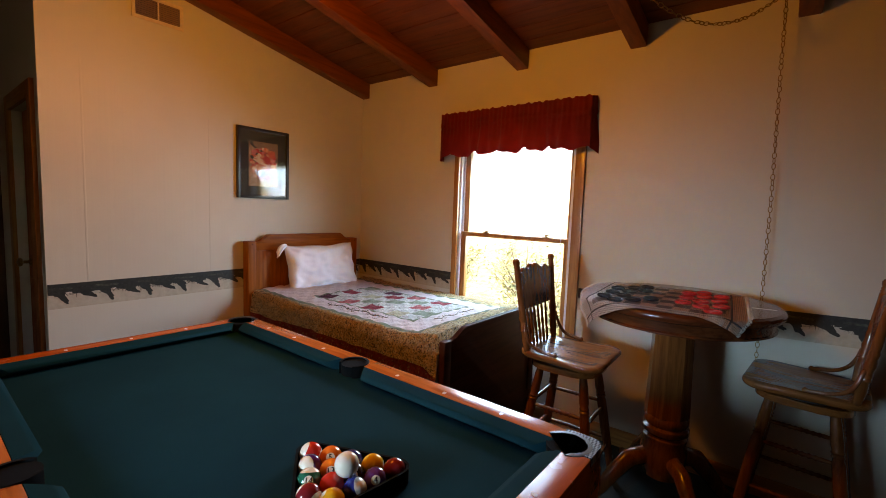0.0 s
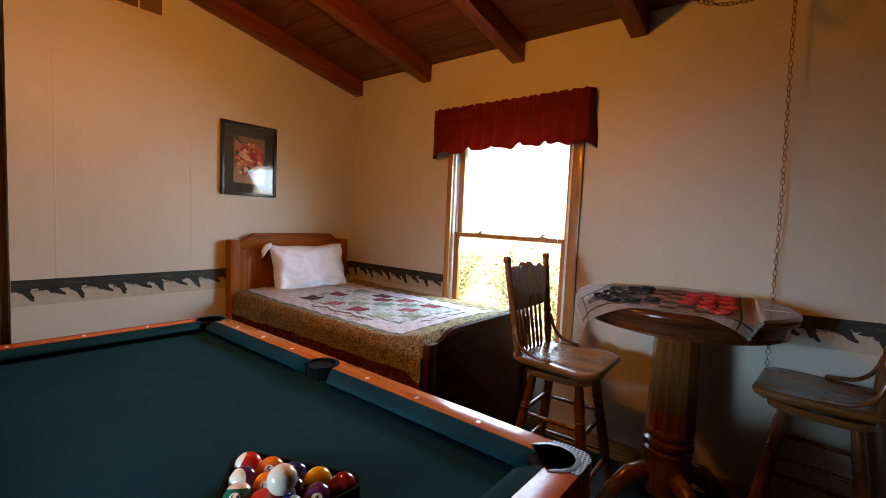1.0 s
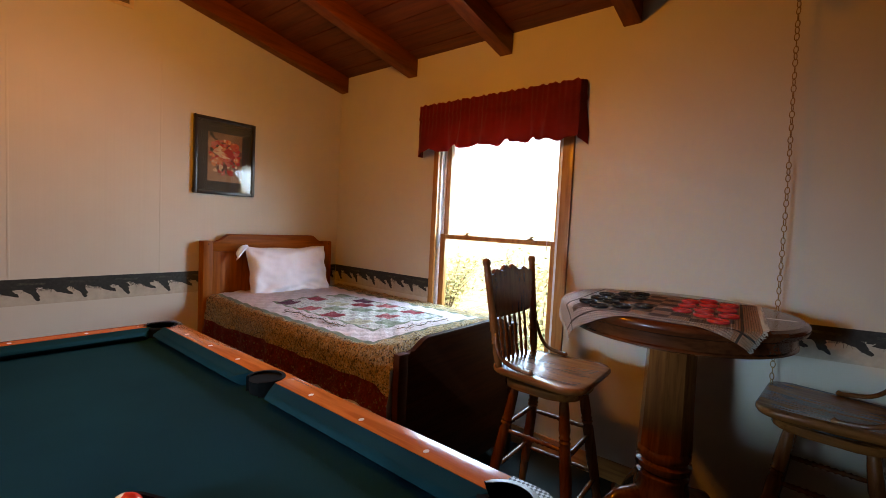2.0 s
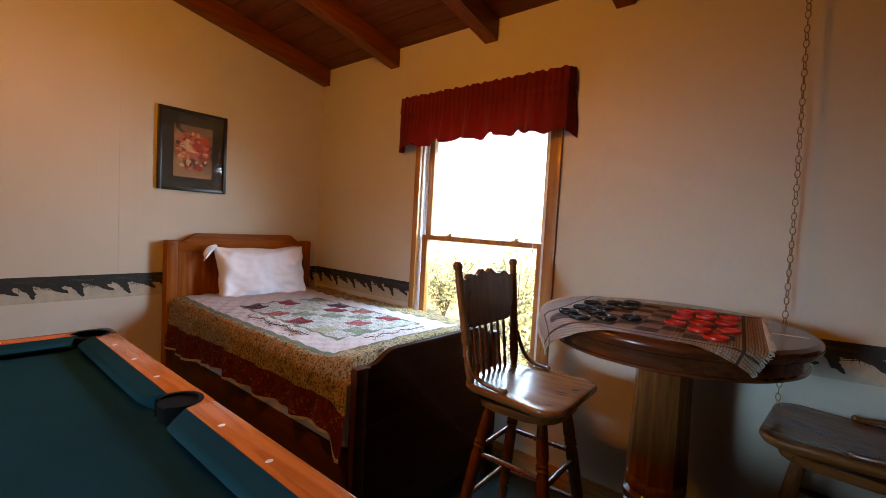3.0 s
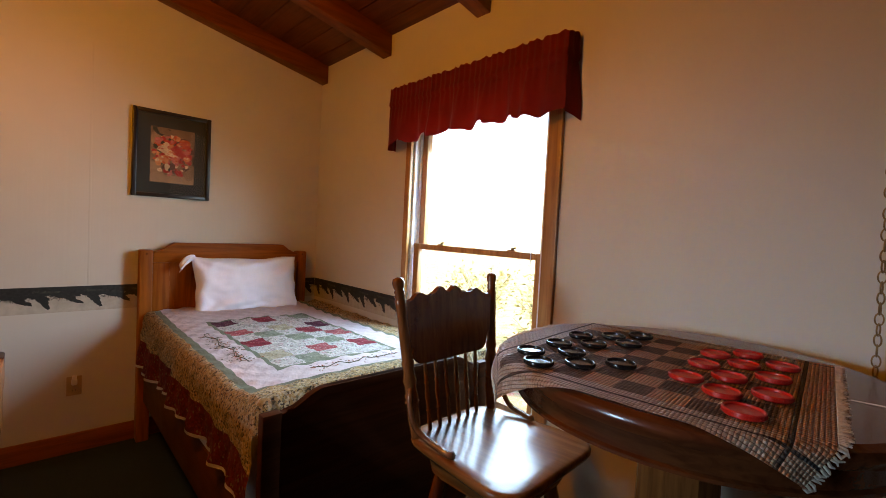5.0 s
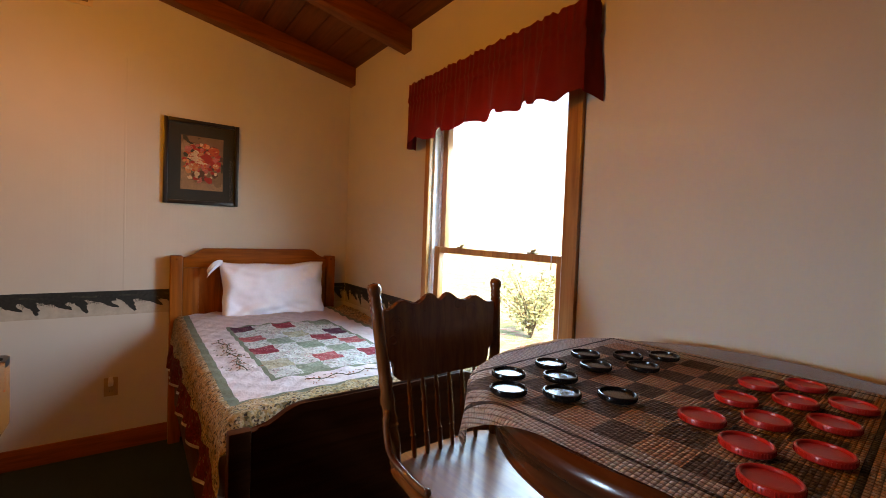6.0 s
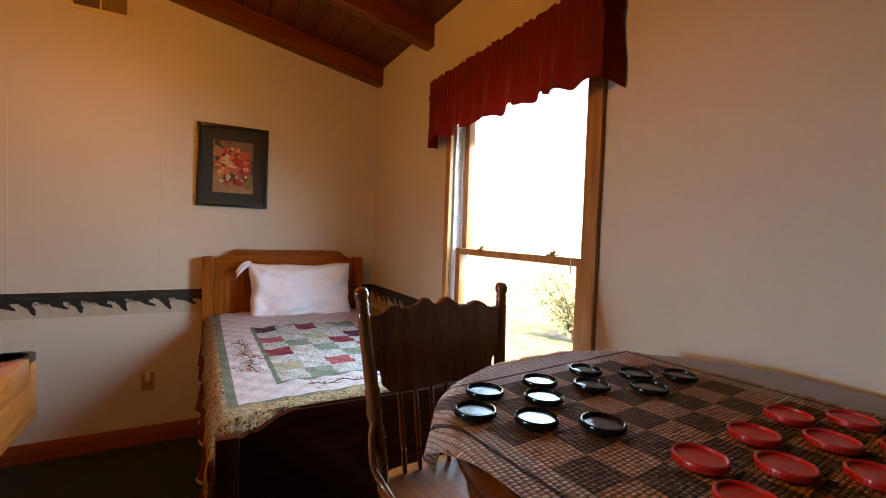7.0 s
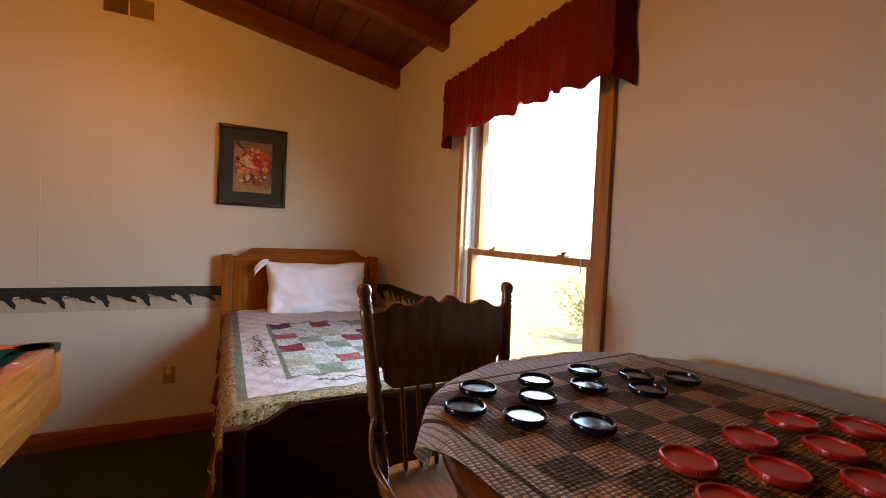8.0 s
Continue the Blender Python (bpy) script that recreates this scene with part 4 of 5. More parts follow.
for k in range(9):
    s = k / 8
    c = tiltm @ Vector((0.01, -0.303 - 0.075 * s, 0.197 - 0.055 * s * s - 0.01 * s))
    rr = 0.012 + 0.015 * math.sin(s * 2.4)
    rings.append([bm.verts.new(c + Vector((rr * 0.7 * math.cos(q * math.pi / 8) * (1 + 0.25 * math.sin(q * 2.5)), 0.3 * rr * math.sin(q * 0.9), rr * math.sin(q * math.pi / 8) * (1 + 0.2 * math.cos(q * 2))))) for q in range(16)])
for a, b in zip(rings, rings[1:]):
    for q in range(16):
        bm.faces.new((a[q], a[(q + 1) % 16], b[(q + 1) % 16], b[q]))
bm.faces.new(rings[-1])
bm.faces.new(rings[0][::-1])
part("case_end", bm, M_WHITE, pil, sharp=80)

# ---- picture ----
pic = thing("framed_picture", Matrix.Translation((WX, 1.505, 1.413)), "dark framed still life of red and peach flowers with green mat", "picture")
GW, GH, GF = 0.402, 0.502, 0.022
for a in ((0, GF, 0, GH), (GW - GF, GW, 0, GH), (GF + 0.0005, GW - GF - 0.0005, 0, GF), (GF + 0.0005, GW - GF - 0.0005, GH - GF, GH)):
    part("frame_side", a_box(0, 0.022, *a, bevel=0.004), M_FRAME, pic)
part("mat_board", a_box(0.002, 0.008, GF - 0.002, GW - GF + 0.002, GF - 0.002, GH - GF + 0.002), M_MAT, pic)
pal = [(0.30, 0.21, 0.12), (0.50, 0.05, 0.03), (0.62, 0.16, 0.05), (0.70, 0.36, 0.17), (0.74, 0.60, 0.40), (0.60, 0.22, 0.18), (0.07, 0.08, 0.04), (0.16, 0.09, 0.05), (0.42, 0.30, 0.18)]
pms = [plain("paint_tone", tuple(v ** 1.3 for v in c), 0.6, scale=200, var=0.25, bumpy=0.0) for c in pal]
PXA, PXB, PZA, PZB = 0.088, 0.314, 0.088, 0.408
bm = bmesh.new()
box(bm, 0.008, 0.0088, PXA, PXB, PZA, PZB)
r = random.Random(21)


def dab(cy, cz, ry, rz, mat, lift):
    nn = 9
    pts = []
    for q in range(nn):
        a = 2 * math.pi * q / nn
        k = 1 + r.uniform(-0.25, 0.25)
        pts.append((min(max(cy + ry * k * math.cos(a), PXA + 0.001), PXB - 0.001), min(max(cz + rz * k * math.sin(a), PZA + 0.001), PZB - 0.001)))
    slab(bm, pts, 0.0086, 0.0089 + lift, YZ, mat=mat)


box(bm, 0.008, 0.0089, PXA, PXB, PZA, PZA + 0.045, mat=8)
for k in range(26):
    dab(r.uniform(PXA, PXB), r.uniform(PZA + 0.03, PZB), r.uniform(0.02, 0.045), r.uniform(0.02, 0.05), r.choice((0, 0, 7, 8, 6)), 0.00002 * k)
for k in range(150):
    a, q = r.uniform(0, 6.28), math.sqrt(r.random())
    cy, cz = 0.200 + 0.098 * q * math.cos(a), 0.258 + 0.105 * q * math.sin(a)
    w = r.uniform(0.006, 0.017)
    mt = r.choice((1, 2, 2, 3, 3, 4, 5, 1, 6, 5))
    if cz < 0.2:
        mt = r.choice((7, 6, 1, 5, 7, 4))
    dab(cy, cz, w, w * r.uniform(0.7, 1.1), mt, 0.0006 + 0.000012 * k)
for cy, cz, w, mt in ((0.225, 0.280, 0.034, 1), (0.155, 0.225, 0.030, 3), (0.150, 0.285, 0.026, 4), (0.185, 0.265, 0.024, 4), (0.125, 0.330, 0.022, 5), (0.265, 0.330, 0.030, 2), (0.235, 0.150, 0.022, 1), (0.185, 0.140, 0.014, 5), (0.135, 0.160, 0.013, 4), (0.270, 0.240, 0.020, 3), (0.165, 0.235, 0.016, 2)):
    dab(cy, cz, w, w * 0.85, mt, 0.0026)
    for k in range(12):
        a, q = r.uniform(0, 6.28), r.random() * w * 0.8
        dab(cy + q * math.cos(a), cz + q * math.sin(a), w * 0.25, w * 0.16, r.choice((mt, mt, max(1, mt - 1), min(5, mt + 1))), 0.0028 + 0.00002 * k)
part("print", bm, pms, pic, "still life of red, peach and cream flowers")
p = part("pane", a_box(0.0135, 0.0150, GF - 0.003, GW - GF + 0.003, GF - 0.003, GH - GF + 0.003), M_GLASS, pic)
p.visible_shadow = False

# ---- pool table ----
PTX0, PTX1, PTY0, PTY1 = -2.012, -0.300, 0.062, 1.047
RT, BED_Z = 0.835, 0.795
RW = 0.112                       # rail with cushion
LEVEL = Matrix()
pool = thing("pool_table", LEVEL, "pool table with orange wood rails and teal felt", "pool table")
CX = (PTX0 + PTX1) / 2
part("playing_bed", a_box(PTX0 + 0.05, PTX1 - 0.05, PTY0 + 0.05, PTY1 - 0.05, BED_Z - 0.03, BED_Z), M_FELT, pool, "teal felt bed with faint chalk marks")
RWOOD = 0.066
CR, SR_ = 0.075, 0.054           # how far rails stay clear of corner and side pockets


def rail_long(x0, x1, y_out, inward):
    yo, yi = y_out, y_out + inward * RWOOD
    a, b = min(yo, yi), max(yo, yi)
    bm = a_box(x0, x1, a, b, BED_Z - 0.05, RT, bevel=0.005)
    w = part("rail", bm, M_RAIL, pool, "orange wood rail with pearl sights")
    n0, n1 = x0 + 0.004, x1 - 0.004
    prof = [(yi + inward * 0.0005, RT - 0.001), (yi + inward * 0.034, RT - 0.008), (yi + inward * 0.050, RT - 0.014), (yi + inward * 0.053, RT - 0.020), (yi + inward * 0.026, BED_Z + 0.001), (yi + inward * 0.0005, BED_Z + 0.001)]
    bm = bmesh.new()
    ends = []
    for x, cut in ((n0, 1), (n1, -1)):
        ends.append([bm.verts.new((x + cut * abs(y - yi) * 0.8, y, z)) for y, z in prof])
    k = len(prof)
    for q in range(k):
        bm.faces.new((ends[0][q], ends[0][(q + 1) % k], ends[1][(q + 1) % k], ends[1][q]))
    bm.faces.new(ends[0])
    bm.faces.new(ends[1][::-1])
    part("cushion", bm, M_FELT, pool, "teal felt-covered cushion", 60)
    return w


def rail_short(y0, y1, x_out, inward):
    xi = x_out + inward * RWOOD
    bm = a_box(min(x_out, xi), max(x_out, xi), y0, y1, BED_Z - 0.05, RT, bevel=0.005)
    w = part("rail", bm, M_RAIL_Y, pool, "orange wood rail with pearl sights")
    prof = [(xi + inward * 0.0005, RT - 0.001), (xi + inward * 0.034, RT - 0.008), (xi + inward * 0.050, RT - 0.014), (xi + inward * 0.053, RT - 0.020), (xi + inward * 0.026, BED_Z + 0.001), (xi + inward * 0.0005, BED_Z + 0.001)]
    bm = bmesh.new()
    ends = [[bm.verts.new((x, y + cut * abs(x - xi) * 0.8, z)) for x, z in prof] for y, cut in ((y0 + 0.004, 1), (y1 - 0.004, -1))]
    k = len(prof)
    for q in range(k):
        bm.faces.new((ends[0][q], ends[0][(q + 1) % k], ends[1][(q + 1) % k], ends[1][q]))
    bm.faces.new(ends[0])
    bm.faces.new(ends[1][::-1])
    part("cushion", bm, M_FELT, pool, "teal felt-covered cushion", 60)
    return w


def sight(x, y, parent, along=True):
    bm = bmesh.new()
    e = (0.0055, 0.0075) if along else (0.0075, 0.0055)
    slab(bm, [(e[0] * math.cos(q * math.pi / 6), e[1] * math.sin(q * math.pi / 6)) for q in range(12)], RT - 0.001, RT + 0.0008, Matrix.Translation((x, y, 0)))
    part("sight", bm, M_IVORY, parent)


SP = 0.1970
for yo, inn in ((PTY1, -1), (PTY0, 1)):
    for sgn in (-1, 1):
        xa, xb = sorted((CX + sgn * SR_, CX + sgn * ((PTX1 - PTX0) / 2 - CR - 0.02)))
        w = rail_long(xa, xb, yo, inn)
        for k in (1, 2, 3):
            sight(CX + sgn * SP * k, yo + inn * 0.046, w)
for xo, inn in ((PTX1, -1), (PTX0, 1)):
    w = rail_short(PTY0 + CR + 0.02, PTY1 - CR - 0.02, xo, inn)
    for k in (-1, 0, 1):
        sight(xo + inn * 0.042, (PTY0 + PTY1) / 2 + k * SP, w, False)


def pocket_cup(cx, cy, r0, z0=BED_Z - 0.13):
    bm = bmesh.new()
    lathe(bm, [(r0, RT - 0.004), (r0 - 0.002, BED_Z - 0.02), (r0 - 0.010, z0), (0.0, z0 - 0.003)], 28, Matrix.Translation((cx, cy, 0)))
    # black disc across the cup at bed height, stands for the shade inside
    lathe(bm, [(0.0, BED_Z + 0.0008), (r0 - 0.001, BED_Z + 0.0008), (r0 - 0.001, BED_Z + 0.0016), (0.0, BED_Z + 0.0016)], 28, Matrix.Translation((cx, cy, 0)))
    return part("pocket", bm, M_POCKET, pool, "black plastic pocket, a black disc standing for its shaded depth", 60)


def pocket_iron(cx, cy, a0, a1, r0, r1, mat, zhi, name="pocket_iron", label=""):
    """A curved casting round a pocket, between two angles in degrees."""
    bm = bmesh.new()
    k = 18
    inn = [(cx + r0 * math.cos(radians(a0 + (a1 - a0) * i / k)), cy + r0 * math.sin(radians(a0 + (a1 - a0) * i / k))) for i in range(k + 1)]
    out = [(cx + r1 * math.cos(radians(a0 + (a1 - a0) * i / k)), cy + r1 * math.sin(radians(a0 + (a1 - a0) * i / k))) for i in range(k + 1)]
    slab(bm, inn + out[::-1], BED_Z - 0.02, zhi, Matrix(), 0.003)
    return part(name, bm, mat, pool, label)


for sx, sy in ((-1, 1), (-1, -1), (1, 1), (1, -1)):
    ex, ey = (PTX1 if sx > 0 else PTX0), (PTY1 if sy > 0 else PTY0)
    cx, cy = ex - sx * 0.068, ey - sy * 0.068
    pocket_cup(cx, cy, 0.050)
    mid = math.degrees(math.atan2(sy, sx))
    pocket_iron(cx, cy, mid - 118, mid + 118, 0.050, 0.058, M_STEEL if sx > 0 else M_POCKET, RT + 0.002, "pocket_iron", "curved pocket rim")
    # corner casting: outer rounded block round the pocket
    bm = bmesh.new()
    k = 14
    arc = [(cx + 0.0585 * math.cos(radians(mid + a)), cy + 0.0585 * math.sin(radians(mid + a))) for a in [-118 + 236 * i / k for i in range(k + 1)]]
    rr = 0.035
    ox, oy = ex - sx * rr, ey - sy * rr
    corner = [(ox + rr * math.cos(radians(mid + a)), oy + rr * math.sin(radians(mid + a))) for a in (-45, -22, 0, 22, 45)]
    far = 0.095
    pa, pb = (ex, ey - sy * far), (ex - sx * far, ey)
    pa2, pb2 = (ex - sx * RWOOD, ey - sy * far), (ex - sx * far, ey - sy * RWOOD)
    first, last = (pa, pb) if sx * sy > 0 else (pb, pa)
    f2, l2 = (pa2, pb2) if sx * sy > 0 else (pb2, pa2)
    slab(bm, [first] + corner + [last, l2] + arc[::-1] + [f2], RT - 0.020, RT + 0.001, Matrix(), 0.0)
    block = bmesh.new()
    slab(block, [first] + corner + [last, l2] + arc[::-1] + [f2], BED_Z - 0.055, RT - 0.0205)
    part("corner_block", block, M_RAIL, pool, "orange wood under the corner casting")
    part("corner_casting", bm, M_TREAD if sx > 0 else M_BLACK, pool, "checkered metal corner casting" if sx > 0 else "black corner casting")
for sy in (1, -1):
    ey = PTY1 if sy > 0 else PTY0
    cy = ey - sy * 0.060
    pocket_cup(CX, cy, 0.045)
    mid = 90 * sy
    pocket_iron(CX, cy, mid - 140, mid + 140, 0.045, 0.053, M_POCKET, RT + 0.002, "pocket_iron", "black side pocket rim")
    bm = bmesh.new()
    arc = [(CX + 0.0535 * math.cos(radians(mid + a)), cy + 0.0535 * math.sin(radians(mid + a))) for a in range(-88, 89, 11)]
    first, last = (CX + sy * SR_, ey), (CX - sy * SR_, ey)
    slab(bm, [last, first] + arc, BED_Z - 0.055, RT - 0.001)
    part("rail_bridge", bm, M_RAIL, pool, "orange wood round the side pocket")
# apron boards
AP = 0.225
for ey, sy in ((PTY1, -1), (PTY0, 1)):
    a, b = sorted((ey + sy * 0.004, ey + sy * 0.026))
    part("apron", a_box(PTX0 + 0.004, PTX1 - 0.004, a, b, RT - AP, RT - 0.0625, bevel=0.003), M_RAIL, pool, "orange wood apron")
for ex, sx in ((PTX1, -1), (PTX0, 1)):
    a, b = sorted((ex + sx * 0.004, ex + sx * 0.026))
    part("apron", a_box(a, b, PTY0 + 0.027, PTY1 - 0.027, RT - AP, RT - 0.0625, bevel=0.003), M_RAIL_Y, pool, "orange wood apron")
part("cabinet", a_box(PTX0 + 0.16, PTX1 - 0.16, PTY0 + 0.10, PTY1 - 0.10, RT - AP - 0.04, BED_Z - 0.031), M_RAIL, pool)
for x in (PTX0 + 0.30, PTX1 - 0.30):
    for y in (PTY0 + 0.20, PTY1 - 0.20):
        bm = a_box(x - 0.065, x + 0.065, y - 0.065, y + 0.065, 0.02, RT - AP - 0.041, bevel=0.008)
        lg = part("leg", bm, M_RAIL, pool)
        part("foot", lathe(bmesh.new(), [(0.045, -0.012), (0.045, 0.012), (0.02, 0.021)], 16, Matrix.Translation((x, y, 0))), M_BLACK, lg)

# ---- balls and rack ----
BR = 0.0250
BZ = BED_Z + BR
A0, B0 = Vector((-0.807, 0.562)), Vector((-0.615, 0.646))
e1 = (B0 - A0).normalized()
e2 = Vector((e1.y, -e1.x))
pitch = 2 * BR + 0.0006
ORIGIN = (A0 + B0) / 2 - e1 * pitch * 2
COL = {"red": (0.55, 0.03, 0.02), "orange": (0.75, 0.17, 0.02), "yellow": (0.80, 0.45, 0.03), "blue": (0.02, 0.03, 0.18), "purple": (0.09, 0.02, 0.12), "green": (0.01, 0.12, 0.07), "maroon": (0.22, 0.015, 0.02), "black": (0.010, 0.010, 0.010), "ivory": (0.80, 0.72, 0.58)}
BMAT = {k: plain("ball_" + k, v, 0.08, scale=20, var=0.04, bumpy=0.0, coat=0.5) for k, v in COL.items()}
# far row first; s: a stripe on ivory
ROWS_B = [["red s", "orange", "blue", "yellow", "maroon"], ["purple s", "orange", "black", "purple"], ["green s", "red", "blue s"], ["maroon s", "yellow"], ["green"]]
NUM = {(2, 0): "14", (1, 2): "8", (1, 3): "4", (0, 1): "5", (1, 1): "13"}


def ball(colour, at, turn, digits=""):
    stripe = colour.endswith(" s")
    tone = colour.split()[0]
    e = thing("pool_ball", LEVEL @ Matrix.Translation(at) @ turn, ("striped %s and ivory pool ball in the rack" if stripe else "glossy %s pool ball lying in the rack") % tone, "pool ball", "balls in the rack")
    bm = bmesh.new()
    prof = [(BR * math.sin(math.pi * k / 20), -BR * math.cos(math.pi * k / 20)) for k in range(21)]
    prof[0], prof[-1] = (0, -BR), (0, BR)
    lathe(bm, prof, 28)
    if stripe:
        for f in bm.faces:
            f.material_index = 1 if abs(f.calc_center_median().z) > BR * 0.56 else 0
    part("sphere", bm, [BMAT[tone], BMAT["ivory"]], e, sharp=80)
    if tone != "ivory":
        bm = bmesh.new()
        cap = [(0.0, BR + 0.0004)] + [(BR * math.sin(radians(a)) * 1.008, BR * math.cos(radians(a)) * 1.008) for a in (6, 12, 18, 22)]
        lathe(bm, cap, 20, pose(0, 0, 0, 90, 0, 0) if stripe else Matrix())
        part("number_disc", bm, BMAT["ivory"], e, "round ivory number disc", 80)
        if digits:
            cu = bpy.data.curves.new("digits", "FONT")
            cu.body, cu.size, cu.align_x, cu.align_y, cu.extrude = digits, 0.017, "CENTER", "CENTER", 0.0004
            t = new("digits_text", cu)
            dg = bpy.context.evaluated_depsgraph_get()
            me = bpy.data.meshes.new_from_object(t.evaluated_get(dg))
            bpy.data.objects.remove(t)
            me.materials.clear()
            me.materials.append(BMAT["black"])
            o = new("digits", me)
            o.parent = e
            o.matrix_basis = (pose(0, 0, 0, 90, 0, 0) if stripe else Matrix()) @ Matrix.Translation((0, 0, BR * 1.012))
    return e


rb = random.Random(6)
to_eye = Vector((0.7, -0.6, 0.55)).normalized()
for i, row in enumerate(ROWS_B):
    for j, tone in enumerate(row):
        p = ORIGIN + e1 * (pitch * (j + i * 0.5)) + e2 * (pitch * 0.866 * i)
        d = NUM.get((i, j), "")
        if d:
            z = to_eye if not tone.endswith(" s") else None
            turn = to_eye.to_track_quat("Z", "Y").to_matrix().to_4x4()
            if tone.endswith(" s"):
                turn = to_eye.to_track_quat("-Y", "Z").to_matrix().to_4x4()
        else:
            turn = Euler((rb.uniform(0.4, 2.7), rb.uniform(-1, 1), rb.uniform(0, 6))).to_matrix().to_4x4()
        ball(tone, (p.x, p.y, BZ), turn, d)
pc = ORIGIN + e1 * (pitch * 2.5) + e2 * (pitch * 1.443)
tagged(ball("ivory", (pc.x, pc.y, BZ + 2 * BR * 0.816), Matrix()), "white cue ball resting on top of the racked balls", "pool ball")
# rack
tri = [ORIGIN, ORIGIN + e1 * 4 * pitch, ORIGIN + e1 * 2 * pitch + e2 * 4 * 0.866 * pitch]
cen = sum(tri, Vector((0, 0))) / 3


def offset_tri(off, k=6):
    """The rack's outline: the triangle of ball centres grown by off with round corners."""
    out = []
    for i in range(3):
        p, q, s = tri[i], tri[(i + 1) % 3], tri[i - 1]
        n1, n0 = (q - p).normalized(), (p - s).normalized()
        na, nb = Vector((n0.y, -n0.x)), Vector((n1.y, -n1.x))
        if na.dot(p - cen) < 0:
            na, nb = -na, -nb
        for t in range(k + 1):
            d = (na * (1 - t / k) + nb * (t / k)).normalized()
            out.append(p + d * off)
    return out


oa, ob_ = offset_tri(BR + 0.0015), offset_tri(BR + 0.0075)
bm = bmesh.new()
lay = [[bm.verts.new((p.x, p.y, z)) for p in ring] for ring, z in ((oa, BED_Z + 0.001), (ob_, BED_Z + 0.001), (ob_, BED_Z + 0.034), (oa, BED_Z + 0.034))]
k = len(oa)
for a, b in zip(lay, lay[1:] + lay[:1]):
    for q in range(k):
        bm.faces.new((a[q], a[(q + 1) % k], b[(q + 1) % k], b[q]))
rack = part("ball_rack", bm, M_POCKET)
rack.matrix_basis = LEVEL
tagged(rack, "black plastic triangle rack round the balls on the felt", "rack")

# ---- pub table ----
TX, TY, TR, TZ = -0.368, 2.217, 0.415, 1.020
OVAL = 0.975                     # the top is a little shorter along the wall than across
tab = thing("pub_table", Matrix.Translation((TX, TY, 0)), "round varnished oak pub table on a thick pedestal", "table")
bm = bmesh.new()
lathe(bm, [(0.0, TZ - 0.040), (TR - 0.020, TZ - 0.040), (TR - 0.006, TZ - 0.034), (TR, TZ - 0.022), (TR, TZ - 0.014), (TR - 0.004, TZ - 0.007), (TR - 0.010, TZ - 0.004), (TR - 0.016, TZ), (0.0, TZ)], 96)
for v in bm.verts:
    v.co.x *= OVAL
part("tabletop", bm, M_TABLE, tab, "glossy brown oak top with a moulded edge", 30)
bm = bmesh.new()
lathe(bm, [(0.30, TZ - 0.0405), (TR - 0.030, TZ - 0.0405), (TR - 0.032, TZ - 0.078), (TR - 0.026, TZ - 0.082), (TR - 0.026, TZ - 0.088), (TR - 0.034, TZ - 0.092), (0.30, TZ - 0.092)], 96)
for v in bm.verts:
    v.co.x *= OVAL
part("apron", bm, M_TABLE, tab, "", 30)
bm = bmesh.new()
lathe(bm, [(0.098, 0.47), (0.094, 0.60), (0.088, 0.88), (0.094, TZ - 0.114)], 8)
part("column", bm, M_OAK, tab, "eight-sided oak column", 20)
bm = bmesh.new()
lathe(bm, [(0.080, 0.17), (0.085, 0.19), (0.098, 0.23), (0.100, 0.30), (0.090, 0.34), (0.096, 0.352), (0.096, 0.365), (0.084, 0.375), (0.101, 0.39), (0.101, 0.41), (0.088, 0.42), (0.098, 0.435), (0.098, 0.455), (0.091, 0.468)], 32)
part("turned_base", bm, M_OAK, tab, "turned oak rings on the pedestal", 50)
bm = bmesh.new()
foot_path = [(0.09, 0, 0.26), (0.16, 0, 0.245), (0.23, 0, 0.17), (0.29, 0, 0.09), (0.35, 0, 0.045), (0.39, 0, 0.035), (0.415, 0, 0.045)]
tube(bm, foot_path, [0.045, 0.044, 0.038, 0.032, 0.030, 0.033, 0.022], 12)
for v in bm.verts:
    v.co.y *= 0.8
ft = part("foot", bm, M_OAK, tab, "curved oak foot", 60)
ft.matrix_basis = pose(0, 0, 0, 0, 0, 40)
for a in (130, 220, 310):
    again(ft, pose(0, 0, 0, 0, 0, a))
bm = bmesh.new()
lathe(bm, [(0.30, TZ - 0.0925), (0.30, TZ - 0.1135), (0.0, TZ - 0.1135)], 40)
part("mounting_plate", bm, M_OAK, tab)

# ---- checker rug ----
CSX, CSY = 0.0598, 0.0657                                # size of the squares
TURNED = Matrix.Rotation(radians(5.0), 2)                # the rug lies a little askew
CORNER = Vector((-0.312, 2.056)) - TURNED @ Vector((5.5 * CSX, 2.5 * CSY))   # south-west corner of the squares
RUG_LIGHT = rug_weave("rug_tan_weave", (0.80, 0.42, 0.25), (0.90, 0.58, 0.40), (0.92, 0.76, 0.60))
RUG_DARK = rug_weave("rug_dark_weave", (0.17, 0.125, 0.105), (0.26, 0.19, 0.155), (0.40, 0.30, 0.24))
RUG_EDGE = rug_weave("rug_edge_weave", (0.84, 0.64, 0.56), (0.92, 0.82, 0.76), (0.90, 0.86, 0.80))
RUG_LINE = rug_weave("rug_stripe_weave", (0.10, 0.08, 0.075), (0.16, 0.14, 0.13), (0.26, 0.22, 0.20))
rx = lines([-0.090, -0.033, -0.026, *[CSX * k for k in range(9)], 8 * CSX + 0.016, 8 * CSX + 0.024, 8 * CSX + 0.070], 0.0095)
ry = lines([-0.068, -0.033, -0.026, *[CSY * k for k in range(9)], 8 * CSY + 0.034, 8 * CSY + 0.041, 8 * CSY + 0.058], 0.0095)


